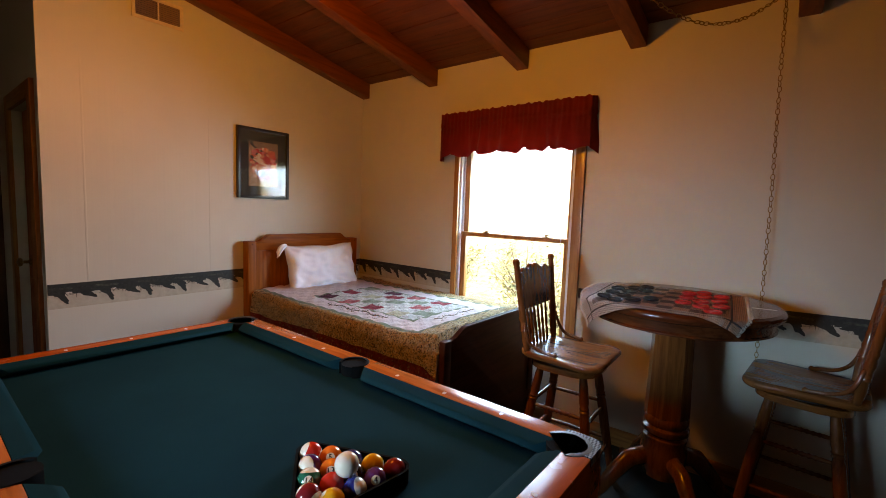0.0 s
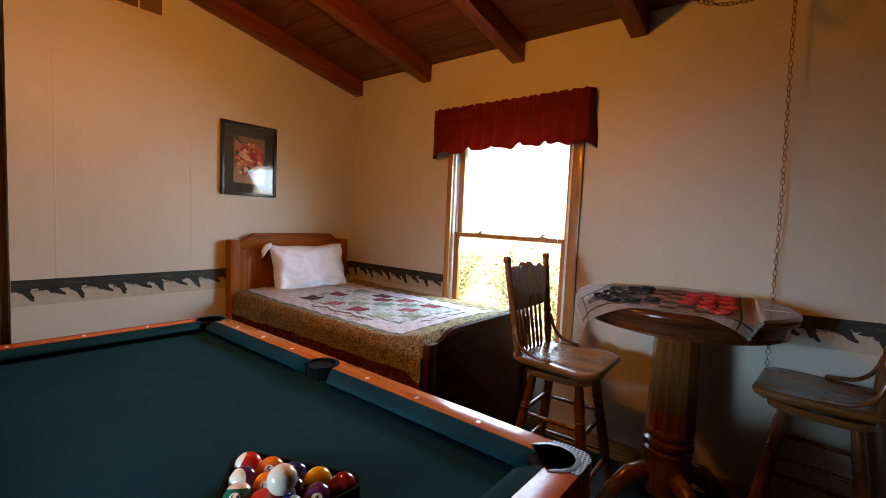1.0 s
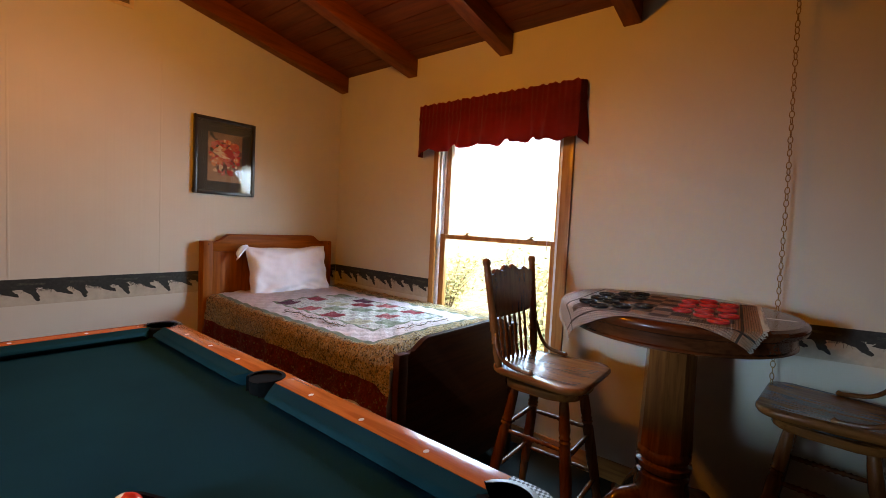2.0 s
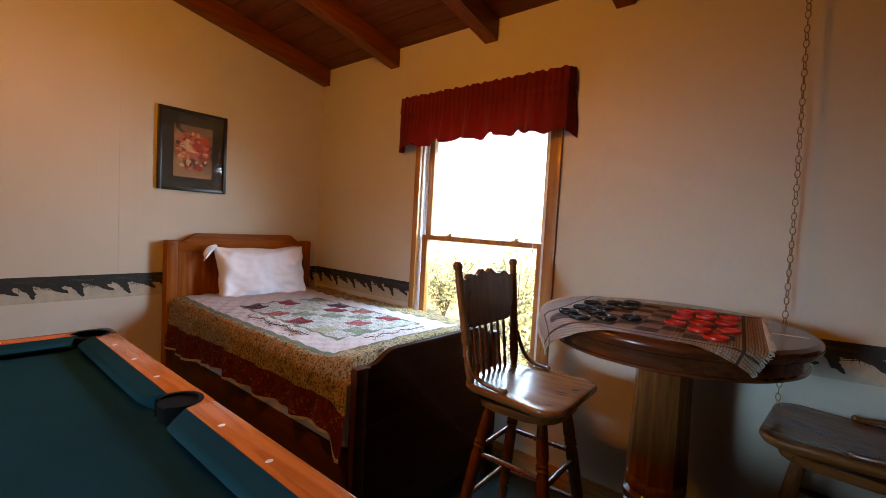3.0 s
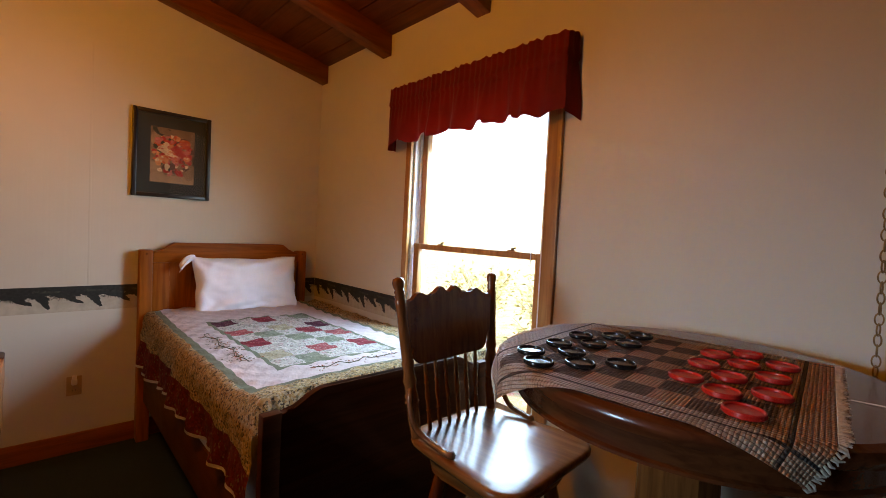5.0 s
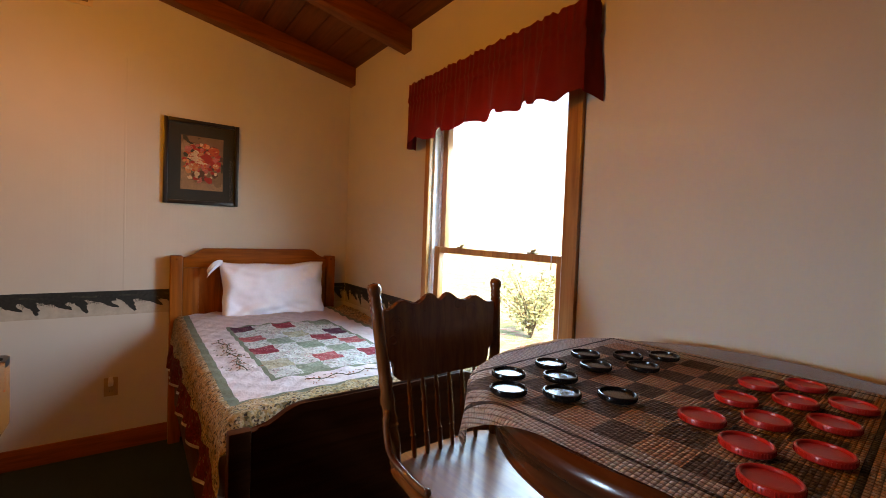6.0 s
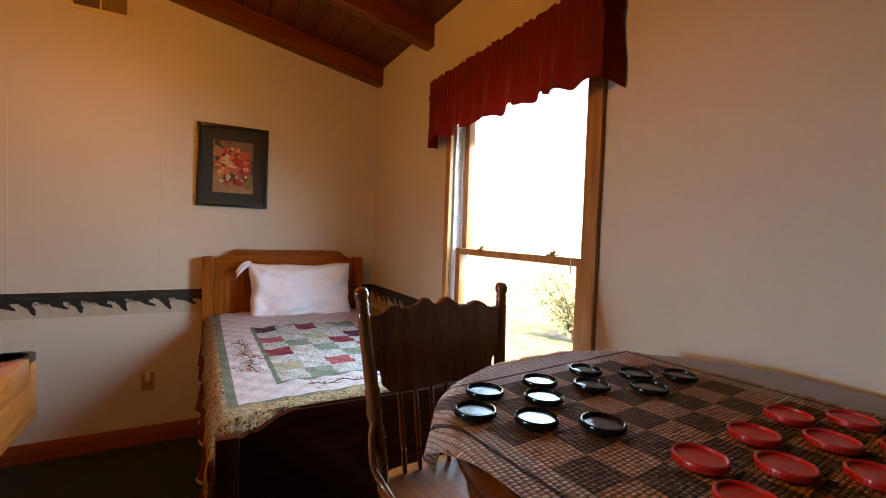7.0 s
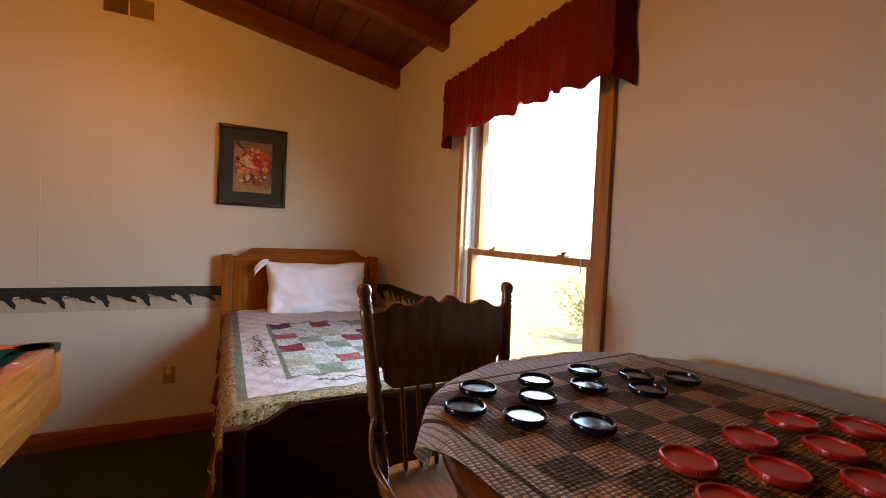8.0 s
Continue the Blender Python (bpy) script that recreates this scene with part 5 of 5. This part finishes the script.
def rug_place(x, y):
    """Lies on the table; past the rim it bends over and hangs."""
    p = CORNER + TURNED @ Vector((x, y))
    d = Vector(((p.x - TX) / OVAL, p.y - TY))
    rad = d.length
    lift = 0.0035 + 0.0016 * noise.noise(Vector((p.x * 14, p.y * 14, 2)))
    edge = TR - 0.010
    if rad <= edge:
        return Vector((p.x, p.y, TZ + lift))
    s = rad - edge
    r = 0.014
    a = min(s / r, math.pi * 0.46)
    rest = max(0.0, s - r * math.pi * 0.46)
    n = d / rad
    ang = math.atan2(d.y, d.x)
    out = edge + r * math.sin(a) + rest * (0.10 + 0.10 * math.sin(ang * 17)) + 0.024 * math.exp(-((ang + 2.30) / 0.45) ** 2) * min(1, s / 0.02)
    z = TZ + lift - r * (1 - math.cos(a)) - rest * 0.88
    return Vector((TX + n.x * out * OVAL, TY + n.y * out, z))


bm = bmesh.new()
uvl = bm.loops.layers.uv.new("unfolded")
gv = [[bm.verts.new(rug_place(x, y)) for y in ry] for x in rx]
for i in range(len(rx) - 1):
    for j in range(len(ry) - 1):
        f = bm.faces.new((gv[i][j], gv[i + 1][j], gv[i + 1][j + 1], gv[i][j + 1]))
        mx_, my_ = (rx[i] + rx[i + 1]) / 2, (ry[j] + ry[j + 1]) / 2
        cx, cy = mx_ / CSX, my_ / CSY
        if 0 < cx < 8 and 0 < cy < 8:
            f.material_index = 1 if (int(cx) + int(cy)) % 2 == 0 else 0
        elif -0.033 < mx_ < -0.026 or 0.016 < mx_ - 8 * CSX < 0.024 or -0.033 < my_ < -0.026 or 0.034 < my_ - 8 * CSY < 0.041:
            f.material_index = 3
        elif cx > 8:
            f.material_index = 0
        else:
            f.material_index = 2
        for lp, (a, b) in zip(f.loops, ((i, j), (i + 1, j), (i + 1, j + 1), (i, j + 1))):
            lp[uvl].uv = (rx[a], ry[b])
bmesh.ops.solidify(bm, geom=list(bm.faces), thickness=0.003)
rug = thing("checker_rug", Matrix(), "woven tan and brown checkerboard rug draped over the table", "checkers rug")
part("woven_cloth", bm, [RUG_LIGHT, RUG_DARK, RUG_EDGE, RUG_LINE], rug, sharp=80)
M_YARN = plain("cream_yarn", (0.60, 0.53, 0.44), 0.95, scale=200, var=0.25)
rf = random.Random(9)
for xe, sgn in ((rx[-1], 1), (rx[0], -1)):
    bm = bmesh.new()
    y = ry[0]
    while y < ry[-1]:
        p0 = rug_place(xe, y)
        p1 = rug_place(xe + sgn * rf.uniform(0.006, 0.011), y + rf.uniform(-0.003, 0.003))
        p2 = rug_place(xe + sgn * rf.uniform(0.012, 0.019), y + rf.uniform(-0.007, 0.007)) + Vector((0, 0, rf.uniform(-0.002, 0.002)))
        tube(bm, [p0, p1, p2], [0.0022, 0.0026, 0.0012], 5)
        y += rf.uniform(0.0055, 0.0085)
    tagged(part("fringe", bm, M_YARN, rug, "short cream yarn fringe"), kind="stuff")

# ---- checkers ----
M_CK_BLACK = plain("black_checker_plastic", (0.008, 0.008, 0.009), 0.16, scale=60, var=0.2, bumpy=0.0)
M_CK_RED = plain("red_checker_plastic", (0.52, 0.018, 0.010), 0.28, scale=60, var=0.1, bumpy=0.0)


def checker(mat):
    R = 0.0308
    e = thing("checker", Matrix(), "", "checker")
    bm = bmesh.new()
    prof = [(0.0, 0.0), (R - 0.002, 0.0), (R, 0.002), (R, 0.0085), (R - 0.0008, 0.0100), (R - 0.0022, 0.0104), (R - 0.0034, 0.0096), (R - 0.0040, 0.0060)]
    q = R - 0.0052
    while q > 0.013:
        prof += [(q, 0.0058), (q - 0.0008, 0.0060), (q - 0.0016, 0.0058)]
        q -= 0.0022
    prof += [(0.012, 0.0058), (0.0, 0.0058)]
    lathe(bm, prof, 40)
    part("disc", bm, mat, e, sharp=40)
    bm = bmesh.new()
    for k in range(48):
        turn = Matrix.Rotation(2 * math.pi * k / 48, 4, "Z")
        for v in box(bm, R - 0.0007, R + 0.0006, -0.0006, 0.0006, 0.0028, 0.0082):
            v.co = turn @ v.co
    part("milled_rim", bm, mat, e)
    return e


CKZ = TZ + 0.0055
black_at = [(-0.546, 1.886), (-0.488, 1.952), (-0.434, 2.026), (-0.607, 1.945), (-0.546, 2.019), (-0.555, 2.139), (-0.609, 2.066), (-0.622, 2.196), (-0.504, 2.225), (-0.566, 2.272), (-0.523, 2.346)]
red_at = [(-0.332, 2.316), (-0.281, 2.390), (-0.322, 2.192), (-0.264, 2.270), (-0.204, 2.333), (-0.316, 2.056), (-0.260, 2.132), (-0.200, 2.206), (-0.244, 2.015), (-0.180, 2.075), (-0.194, 1.938)]
for mat, spots, lab in ((M_CK_BLACK, black_at, "glossy black ridged plastic checker on the woven rug"), (M_CK_RED, red_at, "bright red ridged plastic checker on the woven rug")):
    base = None
    for k, (x, y) in enumerate(spots):
        m = pose(x, y, CKZ, 0, 0, 37 * k)
        if base is None:
            base = checker(mat)
            base.matrix_basis = m
            tagged(base, lab, "checker", lab.split()[1] + " checkers")
        else:
            copy_thing(base, m)

# thin stick lying on the bare table
tagged(part("wooden_pick", tube(bmesh.new(), [(-0.085, 2.205, TZ + 0.0025), (-0.02, 2.215, TZ + 0.0028), (0.0, 2.219, TZ + 0.0025)], [0.0012, 0.0016, 0.0008], 6), M_PALE), "thin pale wooden pick lying on the tabletop", "stick")


# ---- press-back bar stools ----
def stool():
    """Front towards +x, origin on the floor under the middle of the seat."""
    e = thing("bar_stool", Matrix(), "dark oak press-back swivel bar stool with spindles and bent arms", "bar stool", "stools at the pub table")
    SZ = 0.706
    out = rounded(0.375, 0.415, 0.075, 6, 0.435)
    bm = bmesh.new()
    rings = []
    for sc, z in ((0.90, SZ - 0.036), (0.965, SZ - 0.030), (1.0, SZ - 0.018), (1.0, SZ - 0.009), (0.985, SZ - 0.002), (0.96, SZ), (0.80, SZ - 0.002), (0.60, SZ - 0.006), (0.35, SZ - 0.008)):
        rings.append([bm.verts.new((x * sc, y * sc, z)) for x, y in out])
    for a, b in zip(rings, rings[1:]):
        for k in range(len(out)):
            bm.faces.new((a[k], a[(k + 1) % len(out)], b[(k + 1) % len(out)], b[k]))
    bm.faces.new(rings[0][::-1])
    bm.faces.new(rings[-1])
    part("seat", bm, M_OAK_X, e, "glossy shaped oak seat", 50)
    part("swivel_ring", lathe(bmesh.new(), [(0.10, SZ - 0.052), (0.15, SZ - 0.052), (0.15, SZ - 0.0365), (0.10, SZ - 0.0365)], 28), M_BLACK, e, "black swivel bearing")
    bm = bmesh.new()
    slab(bm, rounded(0.33, 0.33, 0.10), SZ - 0.082, SZ - 0.053, Matrix(), 0.006)
    part("leg_block", bm, M_OAK_X, e)

    def turned(ln, r, rings_at, foot=0.6):
        prof = [(r * 0.72, 0.0), (r * 0.9, ln * 0.03)]
        for s, k in rings_at:
            prof += [(r * (k - 0.16), ln * s - 0.009), (r * k, ln * s - 0.004), (r * k, ln * s + 0.002), (r * (k - 0.16), ln * s + 0.006)]
        prof += [(r * foot, ln * 0.97), (r * foot * 0.9, ln)]
        return sorted(prof, key=lambda p: p[1])

    tops, bots = {}, {}
    for sx in (1, -1):
        for sy in (1, -1):
            a, b = (sx * 0.105, sy * 0.105, SZ - 0.075), (sx * 0.195, sy * 0.195, 0.0)
            tops[sx, sy], bots[sx, sy] = Vector(a), Vector(b)
            ln = (Vector(b) - Vector(a)).length
            prof = [(0.016, 0), (0.020, 0.05), (0.023, 0.13), (0.019, 0.15), (0.024, 0.158), (0.019, 0.166), (0.024, 0.174), (0.019, 0.182), (0.023, 0.20), (0.024, 0.34), (0.021, 0.47), (0.023, 0.478), (0.019, 0.488), (0.021, 0.52), (0.016, ln)]
            part("leg", lathe(bmesh.new(), prof, 14, between(a, b)), M_OAK, e, "", 50)

    def on_leg(key, z):
        a, b = tops[key], bots[key]
        t = (a.z - z) / (a.z - b.z)
        return a + (b - a) * t

    def rung(p, q, r=0.0095):
        ln = (q - p).length
        prof = [(r * 0.75, 0), (r * 0.8, ln * 0.08), (r * 1.05, ln * 0.2)]
        for k in range(7):
            s = 0.26 + 0.08 * k
            prof += [(r * 0.82, ln * (s - 0.028)), (r * 1.25, ln * s), (r * 0.82, ln * (s + 0.028))]
        prof += [(r * 1.05, ln * 0.8), (r * 0.8, ln * 0.92), (r * 0.75, ln)]
        part("rung", lathe(bmesh.new(), prof, 10, between(p, q)), M_OAK, e, "turned oak rung", 60)

    for (a, b), zs in ((((1, 1), (1, -1)), (0.20, 0.40)), (((-1, 1), (-1, -1)), (0.26, 0.45)), (((1, 1), (-1, 1)), (0.23, 0.43)), (((1, -1), (-1, -1)), (0.23, 0.43))):
        for z in zs:
            rung(on_leg(a, z), on_leg(b, z))
    # back
    B0, B1 = Vector((-0.158, 0.168, SZ - 0.01)), Vector((-0.222, 0.214, 1.158))

    def post_at(z, sy):
        t = (z - B0.z) / (B1.z - B0.z)
        p = B0 + (B1 - B0) * t
        return Vector((p.x, p.y * sy, z))

    for sy in (1, -1):
        a, b = Vector((B0.x, B0.y * sy, B0.z)), Vector((B1.x, B1.y * sy, B1.z))
        prof = [(0.012, 0), (0.015, 0.02), (0.019, 0.07), (0.017, 0.105), (0.022, 0.112), (0.017, 0.120), (0.021, 0.128), (0.017, 0.137), (0.017, 0.155), (0.021, 0.17), (0.016, 0.20), (0.019, 0.222), (0.016, 0.232), (0.0165, 0.25), (0.0155, 0.385), (0.0165, 0.40), (0.013, 0.406), (0.0165, 0.412), (0.013, 0.418), (0.0165, 0.424), (0.013, 0.430), (0.017, 0.440), (0.0185, 0.452), (0.014, 0.463), (0.0, 0.467)]
        k = (b - a).length / 0.467
        part("back_post", lathe(bmesh.new(), [(r, z * k) for r, z in prof], 16, between(a, b)), M_OAK, e, "turned post with a ball finial", 60)
    # pressed panel, bowed a little to the rear
    n = 48
    up = []
    for k in range(n + 1):
        u = -1 + 2 * k / n
        au = abs(u)
        z = 1.092 + 0.030 * math.exp(-((au - 0.16) / 0.15) ** 2) - 0.004 * math.exp(-(au / 0.06) ** 2) + 0.017 * math.exp(-((au - 0.64) / 0.14) ** 2) - 0.008 * math.exp(-((au - 0.86) / 0.08) ** 2)
        up.append((u * 0.198, z))
    side = [(0.196, 1.06), (0.190, 1.00), (0.187, 0.968), (0.178, 0.960), (0.163, 0.955), (0.160, 0.945), (0.164, 0.932), (0.158, 0.918), (0.148, 0.910), (0.140, 0.904)]
    low = [(0.140 - 0.28 * k / 14, 0.9035 - 0.003 * math.sin(math.pi * k / 14)) for k in range(1, 14)]
    right = [(y, z) for y, z in side]
    left = [(-y, z) for y, z in side[::-1]]
    outline = up + right + low + left
    bm = bmesh.new()

    def back_x(y, z):
        t = (z - B0.z) / (B1.z - B0.z)
        return B0.x + (B1.x - B0.x) * t - 0.016 * (1 - (y / 0.2) ** 2)

    fa = [bm.verts.new((back_x(y, z) + 0.009, y, z)) for y, z in outline]
    fb = [bm.verts.new((back_x(y, z) - 0.009, y, z)) for y, z in outline]
    k = len(outline)
    for i in range(k):
        bm.faces.new((fa[i], fa[(i + 1) % k], fb[(i + 1) % k], fb[i]))
    f1, f2 = bm.faces.new(fa), bm.faces.new(fb[::-1])
    bmesh.ops.bevel(bm, geom=list(f1.edges) + list(f2.edges), offset=0.003, segments=2, affect="EDGES")
    pan = part("back_panel", bm, M_OAK, e, "dark oak panel with a wavy top and pressed scrolls", 50)
    bm = bmesh.new()   # pressed scrolls
    for sy in (1, -1):
        for c0, c1, r0 in ((0.150, 1.045, 0.026), (0.150, 1.045, 0.017), (0.105, 1.070, 0.018), (0.165, 1.010, 0.014), (0.06, 1.085, 0.016)):
            pts = []
            for q in range(15):
                a = q / 14 * 5.2 + 0.4
                rr = r0 * (1 - 0.45 * q / 14)
                y, z = sy * (c0 + rr * math.cos(a)), c1 + rr * math.sin(a)
                pts.append((back_x(y, z) + 0.0085, y, z))
            tube(bm, pts, 0.0024, 6)
    tagged(part("pressed_scroll", bm, M_OAK, pan, "", 80), kind="stuff")
    for k in range(6):
        y = -0.115 + 0.23 * k / 5
        a, b = Vector((-0.168, y * 0.92, SZ - 0.004)), Vector((back_x(y, 0.905), y, 0.912))
        ln = (b - a).length
        prof = [(0.0045, 0), (0.0060, 0.03 * ln), (0.0078, 0.16 * ln), (0.0055, 0.26 * ln), (0.0082, 0.28 * ln), (0.0055, 0.30 * ln), (0.0058, 0.36 * ln), (0.0085, 0.50 * ln), (0.0058, 0.64 * ln), (0.0082, 0.67 * ln), (0.0055, 0.70 * ln), (0.0068, 0.82 * ln), (0.0045, ln)]
        part("spindle", lathe(bmesh.new(), prof, 10, between(a, b)), M_OAK, e, "", 60)
    for sy in (1, -1):
        p = post_at(0.845, sy)
        p2 = post_at(0.83, sy)
        pts = [p, (p.x + 0.012, p.y + sy * 0.012, 0.838), (p.x + 0.022, p.y + sy * 0.018, 0.80), (p.x + 0.045, p.y + sy * 0.019, 0.755), (p.x + 0.085, sy * 0.190, 0.727), (p.x + 0.135, sy * 0.187, 0.717), (p.x + 0.165, sy * 0.183, 0.7145), (p.x + 0.178, sy * 0.180, 0.719)]
        sm = []
        for i in range(len(pts) - 1):     # rounded through the points
            q0, q1, q2, q3 = (Vector(pts[max(0, min(len(pts) - 1, i + d))]) for d in (-1, 0, 1, 2))
            for t in (0, 0.25, 0.5, 0.75):
                sm.append(0.5 * (2 * q1 + (q2 - q0) * t + (2 * q0 - 5 * q1 + 4 * q2 - q3) * t * t + (3 * q1 - q0 - 3 * q2 + q3) * t ** 3))
        sm.append(Vector(pts[-1]))
        part("arm", tube(bmesh.new(), sm, [0.0085] * (len(sm) - 5) + [0.009, 0.010, 0.0105, 0.0095, 0.006], 10), M_OAK, e, "bent oak arm running down to the seat", 60)
    return e


st1 = stool()
st1.matrix_basis = pose(-0.800, 2.085, 0, 0, 0, 2)
st2 = copy_thing(st1, pose(0.122, 2.425, 0, 0, 0, 175))
tagged(st1, "dark oak press-back bar stool standing between table and bed")
tagged(st2, "dark oak press-back bar stool turned sideways by the wall")

# ---- swag chain ----
chain = thing("swag_chain", Matrix(), "antique brass swag chain on a hook hanging down the wall", "chain")
bm = bmesh.new()
LR, LW, LT = 0.0145, 0.0078, 0.0019
pts = []
for k in range(16):
    a = 2 * math.pi * k / 16
    pts.append(Vector((LW * math.cos(a), 0, LR * math.sin(a))))
rings = []
for k in range(16):
    c = pts[k]
    d = (pts[(k + 1) % 16] - pts[k - 1]).normalized()
    nrm, bi = Vector((0, 1, 0)), d.cross(Vector((0, 1, 0)))
    rings.append([bm.verts.new(c + LT * (math.cos(q * math.pi / 3) * nrm + math.sin(q * math.pi / 3) * bi)) for q in range(6)])
for k in range(16):
    for q in range(6):
        bm.faces.new((rings[k][q], rings[k][(q + 1) % 6], rings[(k + 1) % 16][(q + 1) % 6], rings[(k + 1) % 16][q]))
first = part("link", bm, M_BRASS, chain, sharp=80)
STEP = 2 * (LR - LT)


def hang(points, skip_first=False):
    """Links along a polyline, alternately turned by a quarter."""
    pl = [Vector(p) for p in points]
    acc = [0.0]
    for a, b in zip(pl, pl[1:]):
        acc.append(acc[-1] + (b - a).length)
    out, s, k = [], STEP / 2, 0
    while s < acc[-1]:
        i = max(j for j in range(len(pl) - 1) if acc[j] <= s)
        t = (s - acc[i]) / (acc[i + 1] - acc[i])
        p = pl[i] + (pl[i + 1] - pl[i]) * t
        d = (pl[i + 1] - pl[i]).normalized()
        m = Matrix.Translation(p) @ d.to_track_quat("Z", "Y").to_matrix().to_4x4() @ Matrix.Rotation(math.pi / 2 * (k % 2) + 0.5 + 0.35 * math.sin(k * 1.7), 4, "Z")
        out.append(m)
        s += STEP
        k += 1
    return out


HOOK = (-0.088, 2.575, roof(2.575) - 0.03)
poses = hang([HOOK, (-0.083, 2.575, 2.1), (-0.068, 2.578, 1.5), (-0.060, 2.58, 0.58)])
loop = []
ex_, ey_, ez_ = -0.740, 1.60, 2.60
for k in range(25):
    t = k / 24
    sag = 0.30 * 4 * t * (1 - t)
    loop.append((HOOK[0] + (ex_ - HOOK[0]) * t, HOOK[1] + (ey_ - HOOK[1]) * t, HOOK[2] + (ez_ - HOOK[2]) * t - sag))
poses += hang(loop)
first.matrix_basis = poses[0]
for m in poses[1:]:
    again(first, m)
bm = bmesh.new()
tube(bm, [(HOOK[0], HOOK[1], HOOK[2] + 0.04), (HOOK[0], HOOK[1], HOOK[2] + 0.02), (HOOK[0] + 0.014, HOOK[1], HOOK[2] + 0.008), (HOOK[0] + 0.012, HOOK[1], HOOK[2] - 0.008), (HOOK[0], HOOK[1], HOOK[2] - 0.012), (HOOK[0] - 0.012, HOOK[1], HOOK[2] - 0.004)], 0.003, 8)
part("ceiling_hook", bm, M_BRASS, chain)

# ---- outdoors ----
M_GROUND = print_cloth("leaf_strewn_grass", [(0.0, (0.30, 0.33, 0.14)), (0.4, (0.42, 0.36, 0.22)), (0.6, (0.46, 0.22, 0.16)), (0.75, (0.56, 0.42, 0.28)), (0.88, (0.26, 0.30, 0.12))], 9, dist=0.02, quilting=4)
bm = bmesh.new()
GN = 40
gr = [[bm.verts.new((-400 + 800 * i / GN, -400 + 800 * j / GN, -0.45 + (0.0 if abs(i - 20) < 2 and abs(j - 20) < 2 else 0.4 * noise.noise(Vector((i * 0.7, j * 0.7, 0)))))) for j in range(GN + 1)] for i in range(GN + 1)]
for i in range(GN):
    for j in range(GN):
        bm.faces.new((gr[i][j], gr[i + 1][j], gr[i + 1][j + 1], gr[i][j + 1]))
setting("ground", bm, M_GROUND, "grass strewn with fallen autumn leaves outside the window", "ground")
M_LEAF = plain("pale_green_leaf", (0.34, 0.40, 0.22), 0.6, scale=30, var=0.4)
M_LEAF2 = plain("yellowing_leaf", (0.48, 0.42, 0.20), 0.6, scale=30, var=0.4)
M_BARK = plain("grey_bark", (0.14, 0.11, 0.08), 0.9, scale=50, var=0.3, bumpy=0.6)


def shrub(x, y, h, w, seed, lab):
    r = random.Random(seed)
    e = thing("shrub", Matrix.Translation((x, y, -0.45)), lab, "shrub", "shrubs outside")
    bm, lf = bmesh.new(), bmesh.new()
    for k in range(22):
        a = r.uniform(0, 6.28)
        tip = Vector((math.cos(a) * w * r.uniform(0.3, 1), math.sin(a) * w * r.uniform(0.3, 1), h * r.uniform(0.5, 1.05)))
        mid_ = Vector((tip.x * 0.35, tip.y * 0.35, tip.z * 0.55))
        tube(bm, [(0, 0, 0), mid_, tip], [0.016, 0.010, 0.003], 5)
        for q in range(90):
            t = r.uniform(0.25, 1.0)
            p = (mid_ + (tip - mid_) * ((t - 0.5) * 2) if t > 0.5 else mid_ * (t * 2)) + Vector((r.gauss(0, 0.10), r.gauss(0, 0.10), r.gauss(0, 0.08)))
            d = Vector((r.gauss(0, 1), r.gauss(0, 1), r.gauss(0, 0.7))).normalized()
            s = d.orthogonal().normalized()
            ln = r.uniform(0.025, 0.05)
            c = [lf.verts.new(p + d * ln * u + s * ln * 0.42 * w_ + Vector((0, 0, 0.006 * abs(w_)))) for u, w_ in ((-1, 0), (0, -1), (1, 0), (0, 1))]
            f = lf.faces.new(c)
            f.material_index = 0 if r.random() < 0.65 else 1
    part("branches", bm, M_BARK, e)
    tagged(part("leaves", lf, [M_LEAF, M_LEAF2], e), kind="stuff")


shrub(-2.35, 5.2, 1.05, 0.75, 1, "leafy pale green shrub growing outside the window")
shrub(-3.4, 6.6, 1.3, 0.7, 2, "leafy yellow-green shrub farther out on the grass")
shrub(-5.2, 7.0, 1.2, 0.8, 3, "straggling pale shrub on the leaf-strewn grass")
shrub(-1.9, 8.5, 1.2, 0.7, 4, "small pale green shrub on the lawn")
